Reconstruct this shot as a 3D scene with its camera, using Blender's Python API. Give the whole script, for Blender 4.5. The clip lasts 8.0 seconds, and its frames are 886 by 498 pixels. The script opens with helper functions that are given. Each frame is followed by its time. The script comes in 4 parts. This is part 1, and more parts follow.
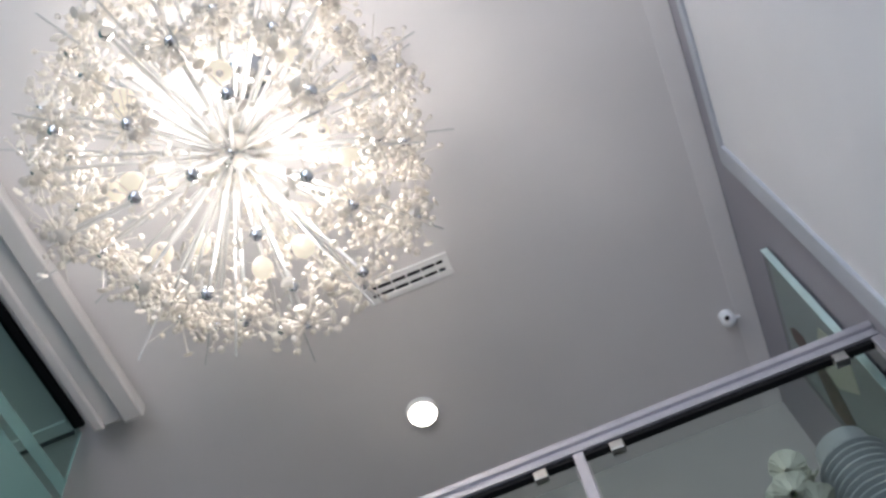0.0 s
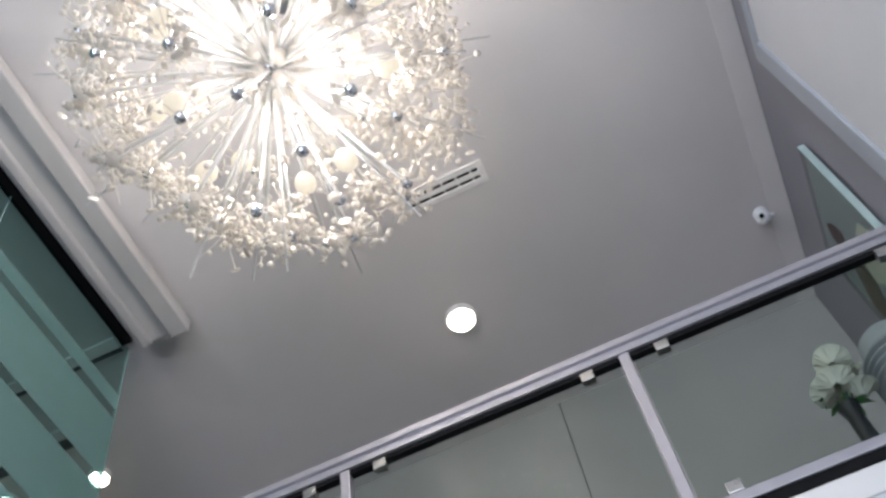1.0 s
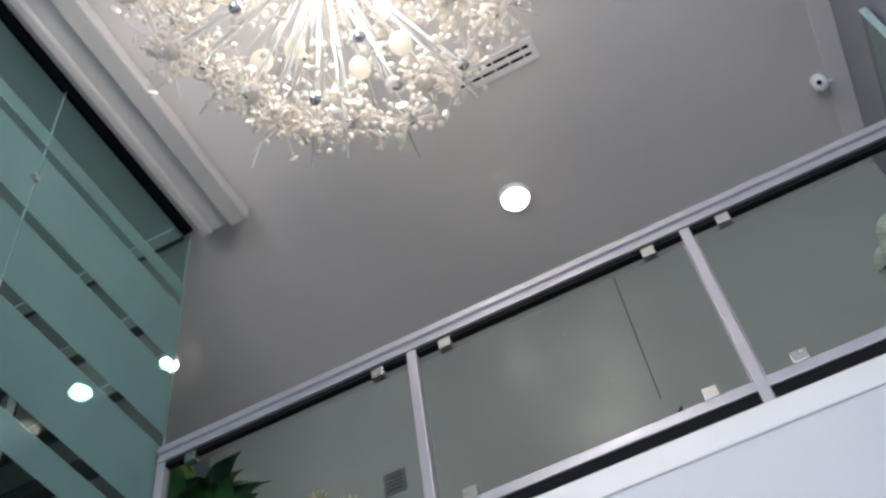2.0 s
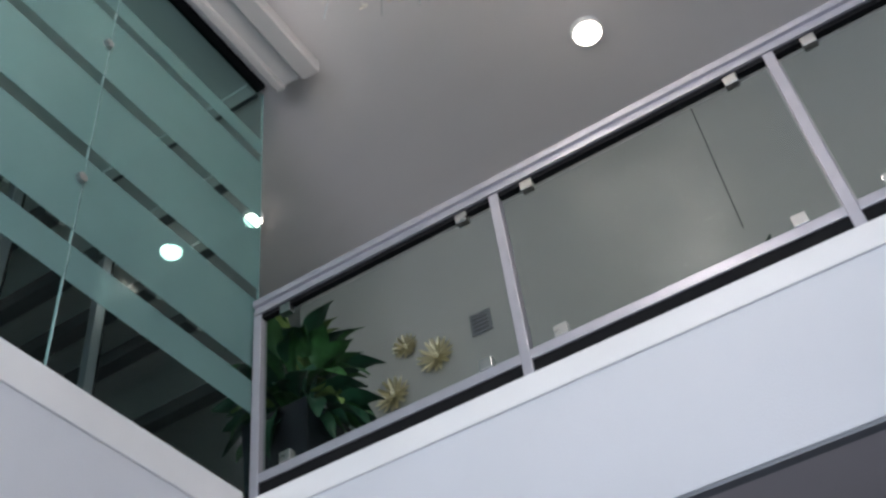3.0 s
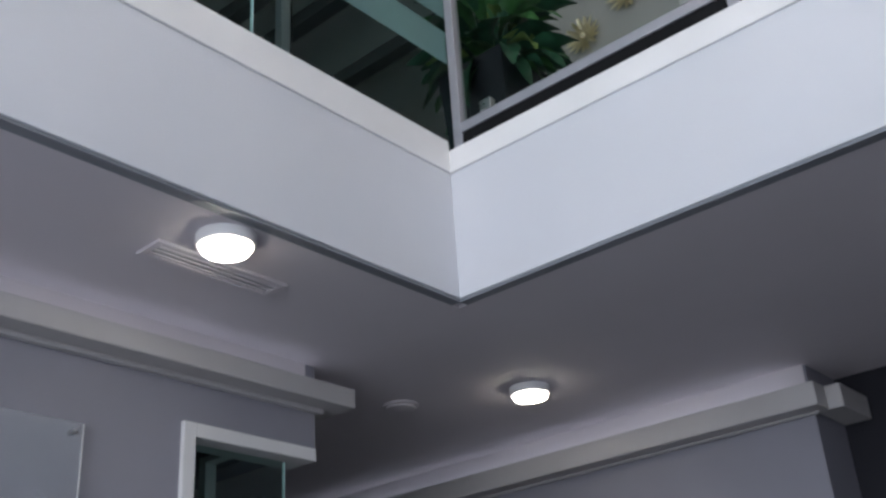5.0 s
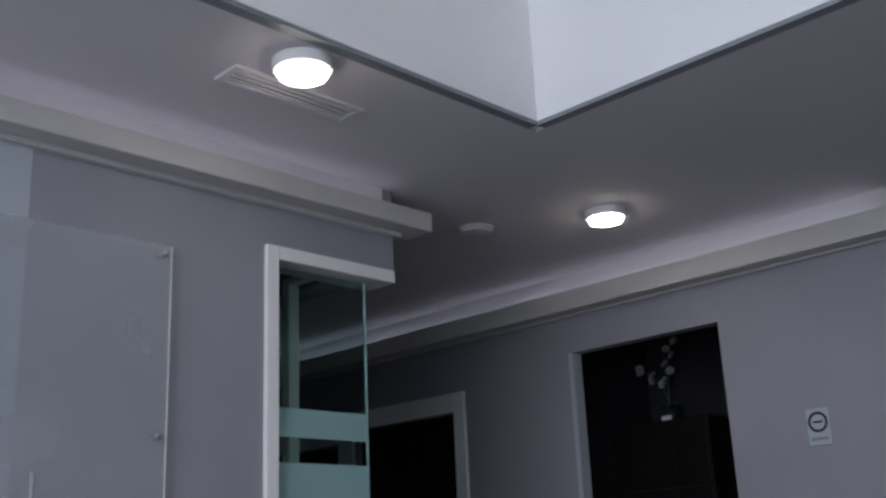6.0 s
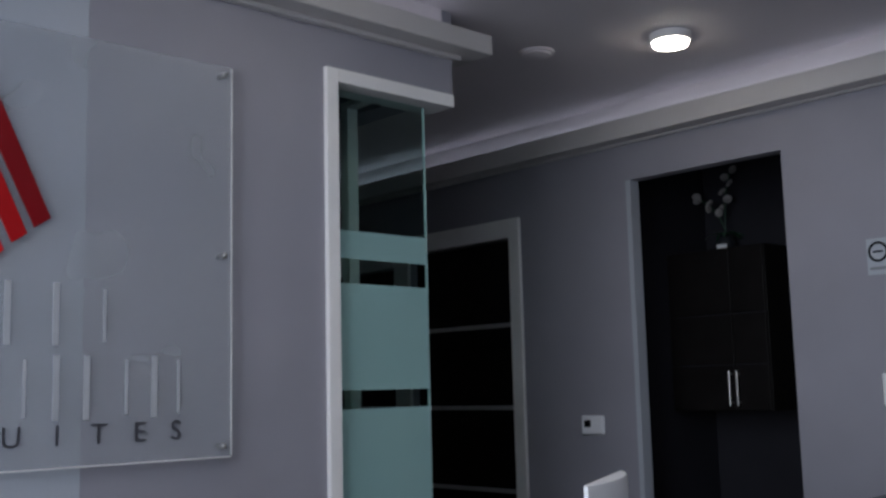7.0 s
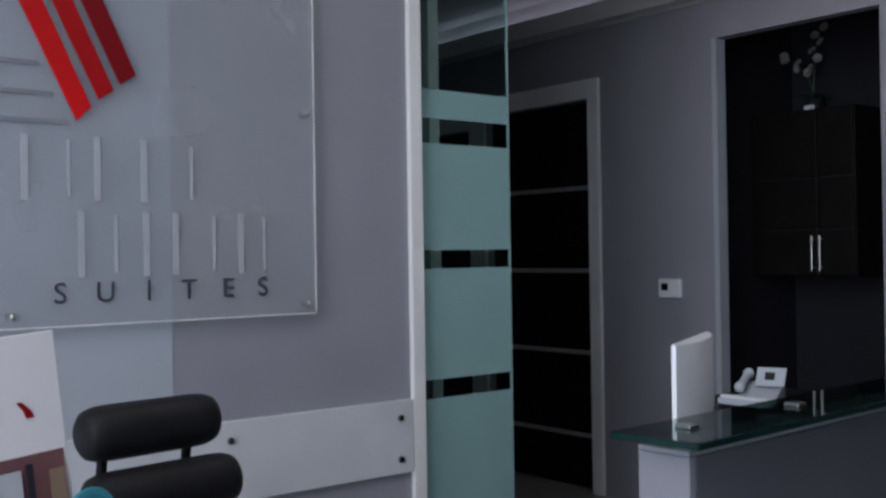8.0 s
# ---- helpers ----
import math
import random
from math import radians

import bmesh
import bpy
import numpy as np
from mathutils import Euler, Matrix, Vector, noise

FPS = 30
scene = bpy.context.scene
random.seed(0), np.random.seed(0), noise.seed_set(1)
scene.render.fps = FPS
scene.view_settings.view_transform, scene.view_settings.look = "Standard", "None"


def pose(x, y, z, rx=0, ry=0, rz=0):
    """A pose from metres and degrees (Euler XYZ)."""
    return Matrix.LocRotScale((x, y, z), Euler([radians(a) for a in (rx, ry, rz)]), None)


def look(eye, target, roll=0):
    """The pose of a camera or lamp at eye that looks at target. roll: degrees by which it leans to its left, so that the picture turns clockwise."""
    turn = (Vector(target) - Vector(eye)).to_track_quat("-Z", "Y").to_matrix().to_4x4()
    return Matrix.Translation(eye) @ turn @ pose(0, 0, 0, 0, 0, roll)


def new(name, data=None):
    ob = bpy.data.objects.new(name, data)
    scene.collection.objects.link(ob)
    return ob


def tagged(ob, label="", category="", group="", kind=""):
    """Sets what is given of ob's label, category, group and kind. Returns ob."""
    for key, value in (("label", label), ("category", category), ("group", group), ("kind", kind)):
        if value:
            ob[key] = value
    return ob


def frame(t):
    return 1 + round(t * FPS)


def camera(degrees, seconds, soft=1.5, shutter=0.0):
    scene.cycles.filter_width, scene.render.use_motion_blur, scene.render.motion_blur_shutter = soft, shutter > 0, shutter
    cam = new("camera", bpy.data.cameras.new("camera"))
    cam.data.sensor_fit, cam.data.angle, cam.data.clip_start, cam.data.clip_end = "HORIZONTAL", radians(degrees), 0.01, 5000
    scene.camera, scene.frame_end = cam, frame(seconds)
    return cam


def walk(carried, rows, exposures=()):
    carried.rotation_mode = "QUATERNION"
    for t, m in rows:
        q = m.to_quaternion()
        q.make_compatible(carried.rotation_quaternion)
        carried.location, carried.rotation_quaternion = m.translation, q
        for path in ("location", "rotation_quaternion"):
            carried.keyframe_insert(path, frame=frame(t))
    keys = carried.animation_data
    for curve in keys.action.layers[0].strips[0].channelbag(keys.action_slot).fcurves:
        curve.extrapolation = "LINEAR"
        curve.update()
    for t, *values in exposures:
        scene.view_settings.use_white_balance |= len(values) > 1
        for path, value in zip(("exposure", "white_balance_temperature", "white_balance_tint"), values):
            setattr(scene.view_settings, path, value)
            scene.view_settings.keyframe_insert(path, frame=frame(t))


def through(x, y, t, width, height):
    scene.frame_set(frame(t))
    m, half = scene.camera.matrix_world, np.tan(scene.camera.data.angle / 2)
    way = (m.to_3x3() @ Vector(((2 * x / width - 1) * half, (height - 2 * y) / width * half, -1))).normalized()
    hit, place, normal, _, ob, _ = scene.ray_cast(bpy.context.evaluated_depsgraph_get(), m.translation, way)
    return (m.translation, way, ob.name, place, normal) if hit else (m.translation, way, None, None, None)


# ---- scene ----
cam = camera(45.68, 8.0, soft=2.7)
PATH = [
(0, pose(0.208, 0.199, 1.507, 153.88, 7.19, 21.29)),
    (0.5, pose(0.160, 0.160, 1.500, 151.61, 7.41, 22.18)),
    (1, pose(0.120, 0.126, 1.496, 148.97, 7.35, 23.46)),
    (2.5, pose(0.042, 0.049, 1.494, 138.91, 6.27, 28.53)),
    (3, pose(0.025, 0.030, 1.495, 134.64, 6.04, 31.36)),
    (3.5, pose(0.012, 0.014, 1.498, 130.07, 5.35, 34.16)),
    (4, pose(0.000, 0.000, 1.500, 125.46, 4.82, 36.95)),
    (4.5, pose(-0.011, -0.012, 1.502, 120.83, 4.19, 39.35)),
    (6, pose(-0.048, -0.040, 1.503, 106.87, 2.50, 45.06)),
    (6.5, pose(-0.065, -0.048, 1.501, 102.09, 1.94, 46.32)),
    (7, pose(-0.087, -0.057, 1.496, 97.59, 1.41, 47.58)),
    (7.5, pose(-0.115, -0.065, 1.489, 93.62, 0.78, 49.10)),
    (8, pose(-0.149, -0.075, 1.480, 90.34, 0.88, 51.21)),
]
walk(cam, PATH, exposures=[(0.0, -0.15), (3.5, -0.15), (4.5, -0.10), (6.0, -0.22), (7.0, -0.18), (8.0, 0.0)])

# ---- light ----
world = bpy.data.worlds.new("world")
scene.world = world
world.use_nodes = True
wn = world.node_tree.nodes
wsky = wn.new("ShaderNodeTexSky")
wsky.sky_type = "NISHITA"
wsky.sun_disc = False
wsky.sun_elevation = radians(35)
wsky.sun_rotation = radians(160)
world.node_tree.links.new(wsky.outputs[0], wn["Background"].inputs[0])
wn["Background"].inputs[1].default_value = 0.06


def area_lamp(name, m, sx, sy, power, colour):
    d = bpy.data.lights.new(name, "AREA")
    d.shape, d.size, d.size_y, d.energy, d.color = "RECTANGLE", sx, sy, power, colour
    ob = new(name, d)
    ob.matrix_world = m
    return ob


# daylight through the tall street window behind the lobby, and an unseen fill lamp added to brighten the office
area_lamp("window_daylight", look((-0.4, -3.85, 3.2), (-0.4, 0, 3.2)), 3.4, 5.8, 275, (0.77, 0.85, 1.0))
area_lamp("office_fill", look((-5.2, -3.85, 5.2), (-5.2, 0, 5.0)), 3.6, 1.8, 22, (0.82, 0.90, 1.0))

# the chandelier's own light, from its core and six of its ring of bulbs
for u, v, w, power, r in ((0, 0, 0, 100, 0.30), (0.30, 0.23, 0.17, 9, 0.09), (-0.23, 0.30, 0.14, 9, 0.09), (-0.30, -0.23, 0.17, 9, 0.09), (0.23, -0.30, 0.14, 9, 0.09), (0.12, 0.06, -0.40, 14, 0.09), (-0.09, -0.05, 0.42, 6, 0.09)):
    cl = bpy.data.lights.new("chandelier_light", "POINT")
    cl.energy, cl.color, cl.shadow_soft_size = power, (1.0, 0.93, 0.885), r
    new("chandelier_light", cl).location = (-0.660 + u, 1.492 + v, 5.555 + w)


# ---- materials ----
def mat(name):
    m = bpy.data.materials.new(name)
    m.use_nodes = True
    nt = m.node_tree
    return m, nt, nt.nodes["Principled BSDF"], nt.links


def paint(name, colour, rough=0.6, vary=0.05, bump=0.02, scale=6.0, fine=180.0, metal=0.0, coat=0.0):
    """A painted or coated surface: broad unevenness, fine grain, slight relief."""
    m, nt, b, ln = mat(name)
    tc = nt.nodes.new("ShaderNodeTexCoord")
    n1 = nt.nodes.new("ShaderNodeTexNoise")
    n1.inputs["Scale"].default_value = scale
    n1.inputs["Detail"].default_value = 4
    ln.new(tc.outputs["Object"], n1.inputs["Vector"])
    ramp = nt.nodes.new("ShaderNodeValToRGB")
    ramp.color_ramp.elements[0].position, ramp.color_ramp.elements[1].position = 0.3, 0.7
    ramp.color_ramp.elements[0].color = (*[c * (1 - vary) for c in colour], 1)
    ramp.color_ramp.elements[1].color = (*[min(1, c * (1 + vary)) for c in colour], 1)
    ln.new(n1.outputs["Fac"], ramp.inputs["Fac"])
    ln.new(ramp.outputs["Color"], b.inputs["Base Color"])
    n2 = nt.nodes.new("ShaderNodeTexNoise")
    n2.inputs["Scale"].default_value = fine
    n2.inputs["Detail"].default_value = 3
    ln.new(tc.outputs["Object"], n2.inputs["Vector"])
    bp = nt.nodes.new("ShaderNodeBump")
    bp.inputs["Strength"].default_value = bump * 10
    bp.inputs["Distance"].default_value = 0.002
    ln.new(n2.outputs["Fac"], bp.inputs["Height"])
    ln.new(bp.outputs["Normal"], b.inputs["Normal"])
    mr = nt.nodes.new("ShaderNodeMapRange")
    mr.inputs["To Min"].default_value, mr.inputs["To Max"].default_value = max(0.02, rough - 0.08), min(1, rough + 0.08)
    ln.new(n1.outputs["Fac"], mr.inputs["Value"])
    ln.new(mr.outputs["Result"], b.inputs["Roughness"])
    b.inputs["Metallic"].default_value = metal
    b.inputs["Coat Weight"].default_value = coat
    return m


def glass(name, tint, frost=0.0, body=(0.5, 0.7, 0.68), gloss=1.0, rough=0.02):
    """A thin pane: see-through tint with a mirror gloss by Fresnel; frost lays an etched film on it."""
    m, nt, b, ln = mat(name)
    nt.nodes.remove(b)
    out = nt.nodes["Material Output"]
    clear = nt.nodes.new("ShaderNodeBsdfTransparent")
    clear.inputs[0].default_value = (*tint, 1)
    base = clear.outputs[0]
    if frost:
        dif = nt.nodes.new("ShaderNodeBsdfDiffuse")
        dif.inputs[0].default_value = (*body, 1)
        tra = nt.nodes.new("ShaderNodeBsdfTranslucent")
        tra.inputs[0].default_value = (*body, 1)
        half = nt.nodes.new("ShaderNodeMixShader")
        half.inputs[0].default_value = 0.28
        ln.new(dif.outputs[0], half.inputs[1])
        ln.new(tra.outputs[0], half.inputs[2])
        nz = nt.nodes.new("ShaderNodeTexNoise")
        nz.inputs["Scale"].default_value = 3.0
        tc = nt.nodes.new("ShaderNodeTexCoord")
        ln.new(tc.outputs["Object"], nz.inputs["Vector"])
        mr = nt.nodes.new("ShaderNodeMapRange")
        mr.inputs["To Min"].default_value, mr.inputs["To Max"].default_value = frost - 0.03, frost + 0.03
        ln.new(nz.outputs["Fac"], mr.inputs["Value"])
        mix = nt.nodes.new("ShaderNodeMixShader")
        ln.new(mr.outputs["Result"], mix.inputs[0])
        ln.new(clear.outputs[0], mix.inputs[1])
        ln.new(half.outputs[0], mix.inputs[2])
        base = mix.outputs[0]
    lw = nt.nodes.new("ShaderNodeLayerWeight")
    lw.inputs["Blend"].default_value = 0.5
    pw = nt.nodes.new("ShaderNodeMath")
    pw.operation = "POWER"
    pw.inputs[1].default_value = 5.0
    ln.new(lw.outputs["Facing"], pw.inputs[0])
    sc = nt.nodes.new("ShaderNodeMath")
    sc.operation = "MULTIPLY_ADD"
    sc.inputs[1].default_value, sc.inputs[2].default_value = 0.9 * min(1, gloss), 0.045 * gloss
    ln.new(pw.outputs[0], sc.inputs[0])
    gl = nt.nodes.new("ShaderNodeBsdfGlossy")
    gl.inputs["Roughness"].default_value = rough
    top = nt.nodes.new("ShaderNodeMixShader")
    ln.new(sc.outputs[0], top.inputs[0])
    ln.new(base, top.inputs[1])
    ln.new(gl.outputs[0], top.inputs[2])
    ln.new(top.outputs[0], out.inputs[0])
    return m


def lit(name, colour, strength, body=1.0):
    m, nt, b, ln = mat(name)
    b.inputs["Base Color"].default_value = (*[c * body for c in colour], 1)
    b.inputs["Emission Color"].default_value = (*colour, 1)
    b.inputs["Emission Strength"].default_value = strength
    return m


def metal(name, colour, rough):
    return paint(name, colour, rough, 0.04, 0.005, 30, 400, 1.0)


M_CEIL = paint("ceiling_paint", (0.70, 0.672, 0.665), 0.8, 0.02, 0.03, 2, 120)
M_STRIP = paint("ceiling_trim_paint", (0.78, 0.755, 0.745), 0.6, 0.02, 0.02, 3, 130)
M_CEIL_LOW = paint("low_ceiling_paint", (0.68, 0.635, 0.655), 0.8, 0.02, 0.03, 2, 120)
M_GREY = paint("grey_wall_paint", (0.288, 0.283, 0.322), 0.7, 0.04, 0.018, 3, 140)
M_LIGHTGREY = paint("light_grey_wall_paint", (0.41, 0.44, 0.49), 0.7, 0.03, 0.018, 3, 140)
M_WHITE = paint("white_trim_paint", (0.82, 0.81, 0.80), 0.45, 0.03, 0.02, 4, 150)
M_FASCIA = paint("fascia_paint", (0.66, 0.67, 0.70), 0.6, 0.02, 0.03, 2, 130)
M_CREAM = paint("cove_paint", (0.55, 0.53, 0.52), 0.55, 0.03, 0.03, 4, 130)
M_ALU = paint("anodised_aluminium", (0.44, 0.43, 0.47), 0.38, 0.04, 0.01, 20, 300, 0.45)
M_RUBBER_SHADE = paint("black_gasket_and_shade", (0.010, 0.010, 0.011), 0.85, 0.1)
M_RUBBER_SHADE.node_tree.nodes["Principled BSDF"].inputs["Specular IOR Level"].default_value = 0.12
M_STEEL = metal("brushed_steel", (0.50, 0.50, 0.49), 0.3)
M_BOLT = metal("dark_chrome", (0.36, 0.36, 0.37), 0.2)
M_CHROME = metal("chrome", (0.75, 0.76, 0.78), 0.06)
M_GLASS = glass("rail_glass", (0.85, 0.88, 0.86), gloss=0.15, rough=0.22)
M_CLEAR = glass("clear_pane", (0.76, 0.86, 0.84), gloss=0.3)
M_FROST = glass("etched_film", (0.62, 0.80, 0.78), 0.44, (0.37, 0.57, 0.56), 0.2, 0.12)
# the same film with the low partition's extra brightness put into its colour
M_FROST_BRIGHTENED = glass("etched_film_brightened", (0.62, 0.80, 0.78), 0.74, (0.46, 0.70, 0.69), 1.0, 0.12)
M_GLASS_EDGE = paint("green_glass_edge", (0.004, 0.026, 0.022), 0.1, 0.1)
M_ACRYL = glass("acrylic_panel", (0.92, 0.93, 0.94), 0.30, (0.68, 0.70, 0.74), 0.3, 0.05)
M_FLOOR = paint("floor_tile", (0.23, 0.22, 0.22), 0.3, 0.08, 0.02, 2, 60)
M_DARKWOOD = paint("dark_wood", (0.006, 0.005, 0.005), 0.5, 0.3, 0.03, 8, 90)
M_DARKWOOD.node_tree.nodes["Principled BSDF"].inputs["Specular IOR Level"].default_value = 0.2
M_BLACK = paint("black_vinyl", (0.012, 0.012, 0.014), 0.5, 0.2, 0.06, 12, 200)
M_BLACK.node_tree.nodes["Principled BSDF"].inputs["Specular IOR Level"].default_value = 0.25
M_SLAT = paint("slat_stain", (0.075, 0.075, 0.08), 0.7, 0.1, 0.03)
M_DARK = paint("dark_charcoal_and_gloom", (0.020, 0.020, 0.026), 0.6, 0.1, 0.03)
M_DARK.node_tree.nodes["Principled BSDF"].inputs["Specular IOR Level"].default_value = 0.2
M_PLASTIC = paint("white_plastic", (0.86, 0.87, 0.90), 0.35, 0.02, 0.005)
M_SCREEN = paint("dark_display", (0.01, 0.01, 0.012), 0.15, 0.05, 0.0)
M_RED = paint("red_enamel", (0.62, 0.008, 0.010), 0.35, 0.08, 0.01)
M_RED.node_tree.nodes["Principled BSDF"].inputs["Specular IOR Level"].default_value = 0.2
M_RED_MID = paint("mid_red_enamel", (0.40, 0.005, 0.008), 0.35, 0.08, 0.01)
M_RED_MID.node_tree.nodes["Principled BSDF"].inputs["Specular IOR Level"].default_value = 0.2
M_RED2 = paint("deep_red_enamel", (0.20, 0.003, 0.007), 0.35, 0.08, 0.01)
M_RED2.node_tree.nodes["Principled BSDF"].inputs["Specular IOR Level"].default_value = 0.2
M_LETTER = paint("pale_letter", (0.42, 0.435, 0.465), 0.3, 0.02, 0.005)
M_LETTER_DK = paint("dark_letter", (0.05, 0.05, 0.06), 0.3, 0.05, 0.005)
M_LINE = paint("grey_logo_line", (0.22, 0.23, 0.25), 0.4, 0.05, 0.005)
M_LEAF = paint("leaf", (0.05, 0.15, 0.045), 0.4, 0.45, 0.05, 9, 80)
M_LEAF2 = paint("leaf_dark", (0.022, 0.085, 0.045), 0.4, 0.4, 0.05, 9, 80)
M_LEAF3 = paint("leaf_light", (0.22, 0.32, 0.09), 0.45, 0.3, 0.05, 9, 80)
M_SOIL = paint("soil", (0.03, 0.022, 0.016), 0.95, 0.4, 0.2, 30, 90)
M_POT = paint("dark_planter", (0.018, 0.02, 0.026), 0.35, 0.2, 0.02)
M_GOLD = paint("gold_leaf", (0.92, 0.85, 0.64), 0.35, 0.10, 0.02, 30, 200, 0.55)
M_DIFF = lit("lit_diffuser", (1.0, 0.93, 0.84), 10.0)
M_DIFF_LOW = lit("lit_diffuser_low", (1.0, 0.94, 0.86), 26.0)
M_DIFF_REFLECTED = lit("lit_diffuser_reflected", (1.0, 0.95, 0.90), 18.0)
M_BULB = lit("lit_bulb", (1.0, 0.90, 0.74), 0.9, 0.12)
M_ROSE = paint("rose_petal", (0.75, 0.74, 0.66), 0.6, 0.06, 0.03, 20, 90)
M_ORCHID = paint("orchid_petal", (0.36, 0.35, 0.35), 0.6, 0.08, 0.03, 20, 90)
M_VASE = paint("frosted_vase", (0.42, 0.44, 0.47), 0.3, 0.05, 0.02)
M_PAPER = paint("printed_card", (0.66, 0.64, 0.66), 0.6, 0.03, 0.01)
M_PHOTO_RED = paint("maroon_print", (0.13, 0.055, 0.06), 0.5, 0.3, 0.01, 5)
M_TEAL = paint("teal_plastic", (0.03, 0.20, 0.25), 0.4, 0.05)
M_BROWN = paint("brown_print", (0.16, 0.11, 0.075), 0.5, 0.4, 0.01, 5)
M_LED = lit("led_strip", (0.75, 0.82, 1.0), 3.0)
M_LIGHTPLANK = paint("pale_laminate", (0.62, 0.63, 0.66), 0.4, 0.05, 0.02, 5, 90)
M_INLAY = paint("inlay_metal", (0.42, 0.42, 0.43), 0.4, 0.06, 0.01, 12, 120, 0.3)
M_DESK = paint("grey_desk_laminate", (0.13, 0.13, 0.15), 0.35, 0.04, 0.02, 5, 90)
M_GLASS_DK = glass("shelf_glass", (0.42, 0.56, 0.54), gloss=1.3)
M_GLASS_EDGE2 = paint("pale_glass_edge", (0.46, 0.60, 0.59), 0.15, 0.1)
M_WARM = paint("upper_wall_paint", (0.43, 0.43, 0.425), 0.7, 0.04, 0.004, 3, 140)


def crystal(name, colour, through, gloss):
    """Cut glass or acrylic that glows in the light behind it: translucent, partly diffuse, glossy on top."""
    m, nt, b, ln = mat(name)
    nt.nodes.remove(b)
    dif, tra, glo = (nt.nodes.new(k) for k in ("ShaderNodeBsdfDiffuse", "ShaderNodeBsdfTranslucent", "ShaderNodeBsdfGlossy"))
    info = nt.nodes.new("ShaderNodeNewGeometry")
    ramp = nt.nodes.new("ShaderNodeValToRGB")
    ramp.color_ramp.elements[0].color = (*[c * 0.82 for c in colour], 1)
    ramp.color_ramp.elements[1].color = (*colour, 1)
    ln.new(info.outputs["Random Per Island"], ramp.inputs["Fac"])
    ln.new(ramp.outputs["Color"], dif.inputs[0])
    ln.new(ramp.outputs["Color"], tra.inputs[0])
    glo.inputs["Roughness"].default_value = 0.08
    a, c = nt.nodes.new("ShaderNodeMixShader"), nt.nodes.new("ShaderNodeMixShader")
    a.inputs[0].default_value, c.inputs[0].default_value = through, gloss
    ln.new(dif.outputs[0], a.inputs[1])
    ln.new(tra.outputs[0], a.inputs[2])
    ln.new(a.outputs[0], c.inputs[1])
    ln.new(glo.outputs[0], c.inputs[2])
    ln.new(c.outputs[0], nt.nodes["Material Output"].inputs[0])
    return m


M_CRYSTAL = crystal("crystal", (0.94, 0.90, 0.84), 0.60, 0.12)
M_ROD = crystal("acrylic_rod", (0.72, 0.72, 0.71), 0.55, 0.12)


# ---- builders ----
def box(bm, x0, x1, y0, y1, z0, z1):
    m = Matrix.LocRotScale(((x0 + x1) / 2, (y0 + y1) / 2, (z0 + z1) / 2), None, (abs(x1 - x0), abs(y1 - y0), abs(z1 - z0)))
    return bmesh.ops.create_cube(bm, size=1, matrix=m)["verts"]


def bevel(bm, w, seg=2):
    bmesh.ops.bevel(bm, geom=list(bm.edges), offset=w, segments=seg, affect="EDGES", profile=0.5)
    return bm


def rbox(x0, x1, y0, y1, z0, z1, w=0.004, seg=2):
    bm = bmesh.new()
    box(bm, x0, x1, y0, y1, z0, z1)
    return bevel(bm, w, seg) if w else bm


def cone(bm, a, b, r0, r1, seg=12):
    a, b = Vector(a), Vector(b)
    m = Matrix.Translation((a + b) / 2) @ (b - a).to_track_quat("Z", "Y").to_matrix().to_4x4()
    return bmesh.ops.create_cone(bm, cap_ends=True, segments=seg, radius1=r0, radius2=r1, depth=(b - a).length, matrix=m)["verts"]


def ball(bm, c, r, u=12, v=8):
    return bmesh.ops.create_uvsphere(bm, u_segments=u, v_segments=v, radius=r, matrix=Matrix.Translation(c))["verts"]


def lathe(bm, profile, seg=32, c=(0, 0, 0)):
    """A turned body from (radius, height) pairs round the z axis."""
    rings = []
    for r, z in profile:
        rings.append([bm.verts.new((c[0] + r * math.cos(2 * math.pi * k / seg), c[1] + r * math.sin(2 * math.pi * k / seg), c[2] + z)) for k in range(seg)])
    for a, b in zip(rings, rings[1:]):
        for k in range(seg):
            bm.faces.new((a[k], a[(k + 1) % seg], b[(k + 1) % seg], b[k]))
    bm.faces.new(list(reversed(rings[0])))
    bm.faces.new(rings[-1])
    return bm


def mesh_of(name, bm, material, smooth=False):
    bmesh.ops.recalc_face_normals(bm, faces=bm.faces)
    me = bpy.data.meshes.new(name)
    bm.to_mesh(me)
    bm.free()
    for mm in material if isinstance(material, (list, tuple)) else [material]:
        me.materials.append(mm)
    if smooth:
        me.polygons.foreach_set("use_smooth", [True] * len(me.polygons))
        me.set_sharp_from_angle(angle=radians(40))
    return me


def part(name, bm, material, parent, label="", smooth=False):
    ob = new(name, bm if isinstance(bm, bpy.types.Mesh) else mesh_of(name, bm, material, smooth))
    ob.parent = parent
    return tagged(ob, label)


def thing(name, label, category, at=(0, 0, 0), group="", kind=""):
    ob = new(name)
    ob.location = at
    ob.empty_display_size = 0.1
    return tagged(ob, label, category, group, kind)


def single(name, bm, material, label, category, kind="", group="", smooth=False):
    return tagged(new(name, mesh_of(name, bm, material, smooth)), label, category, group, kind)


def structure(name, bm, material, label, smooth=False):
    return single(name, bm, material, label, name.split("_")[0], "structure", "", smooth)

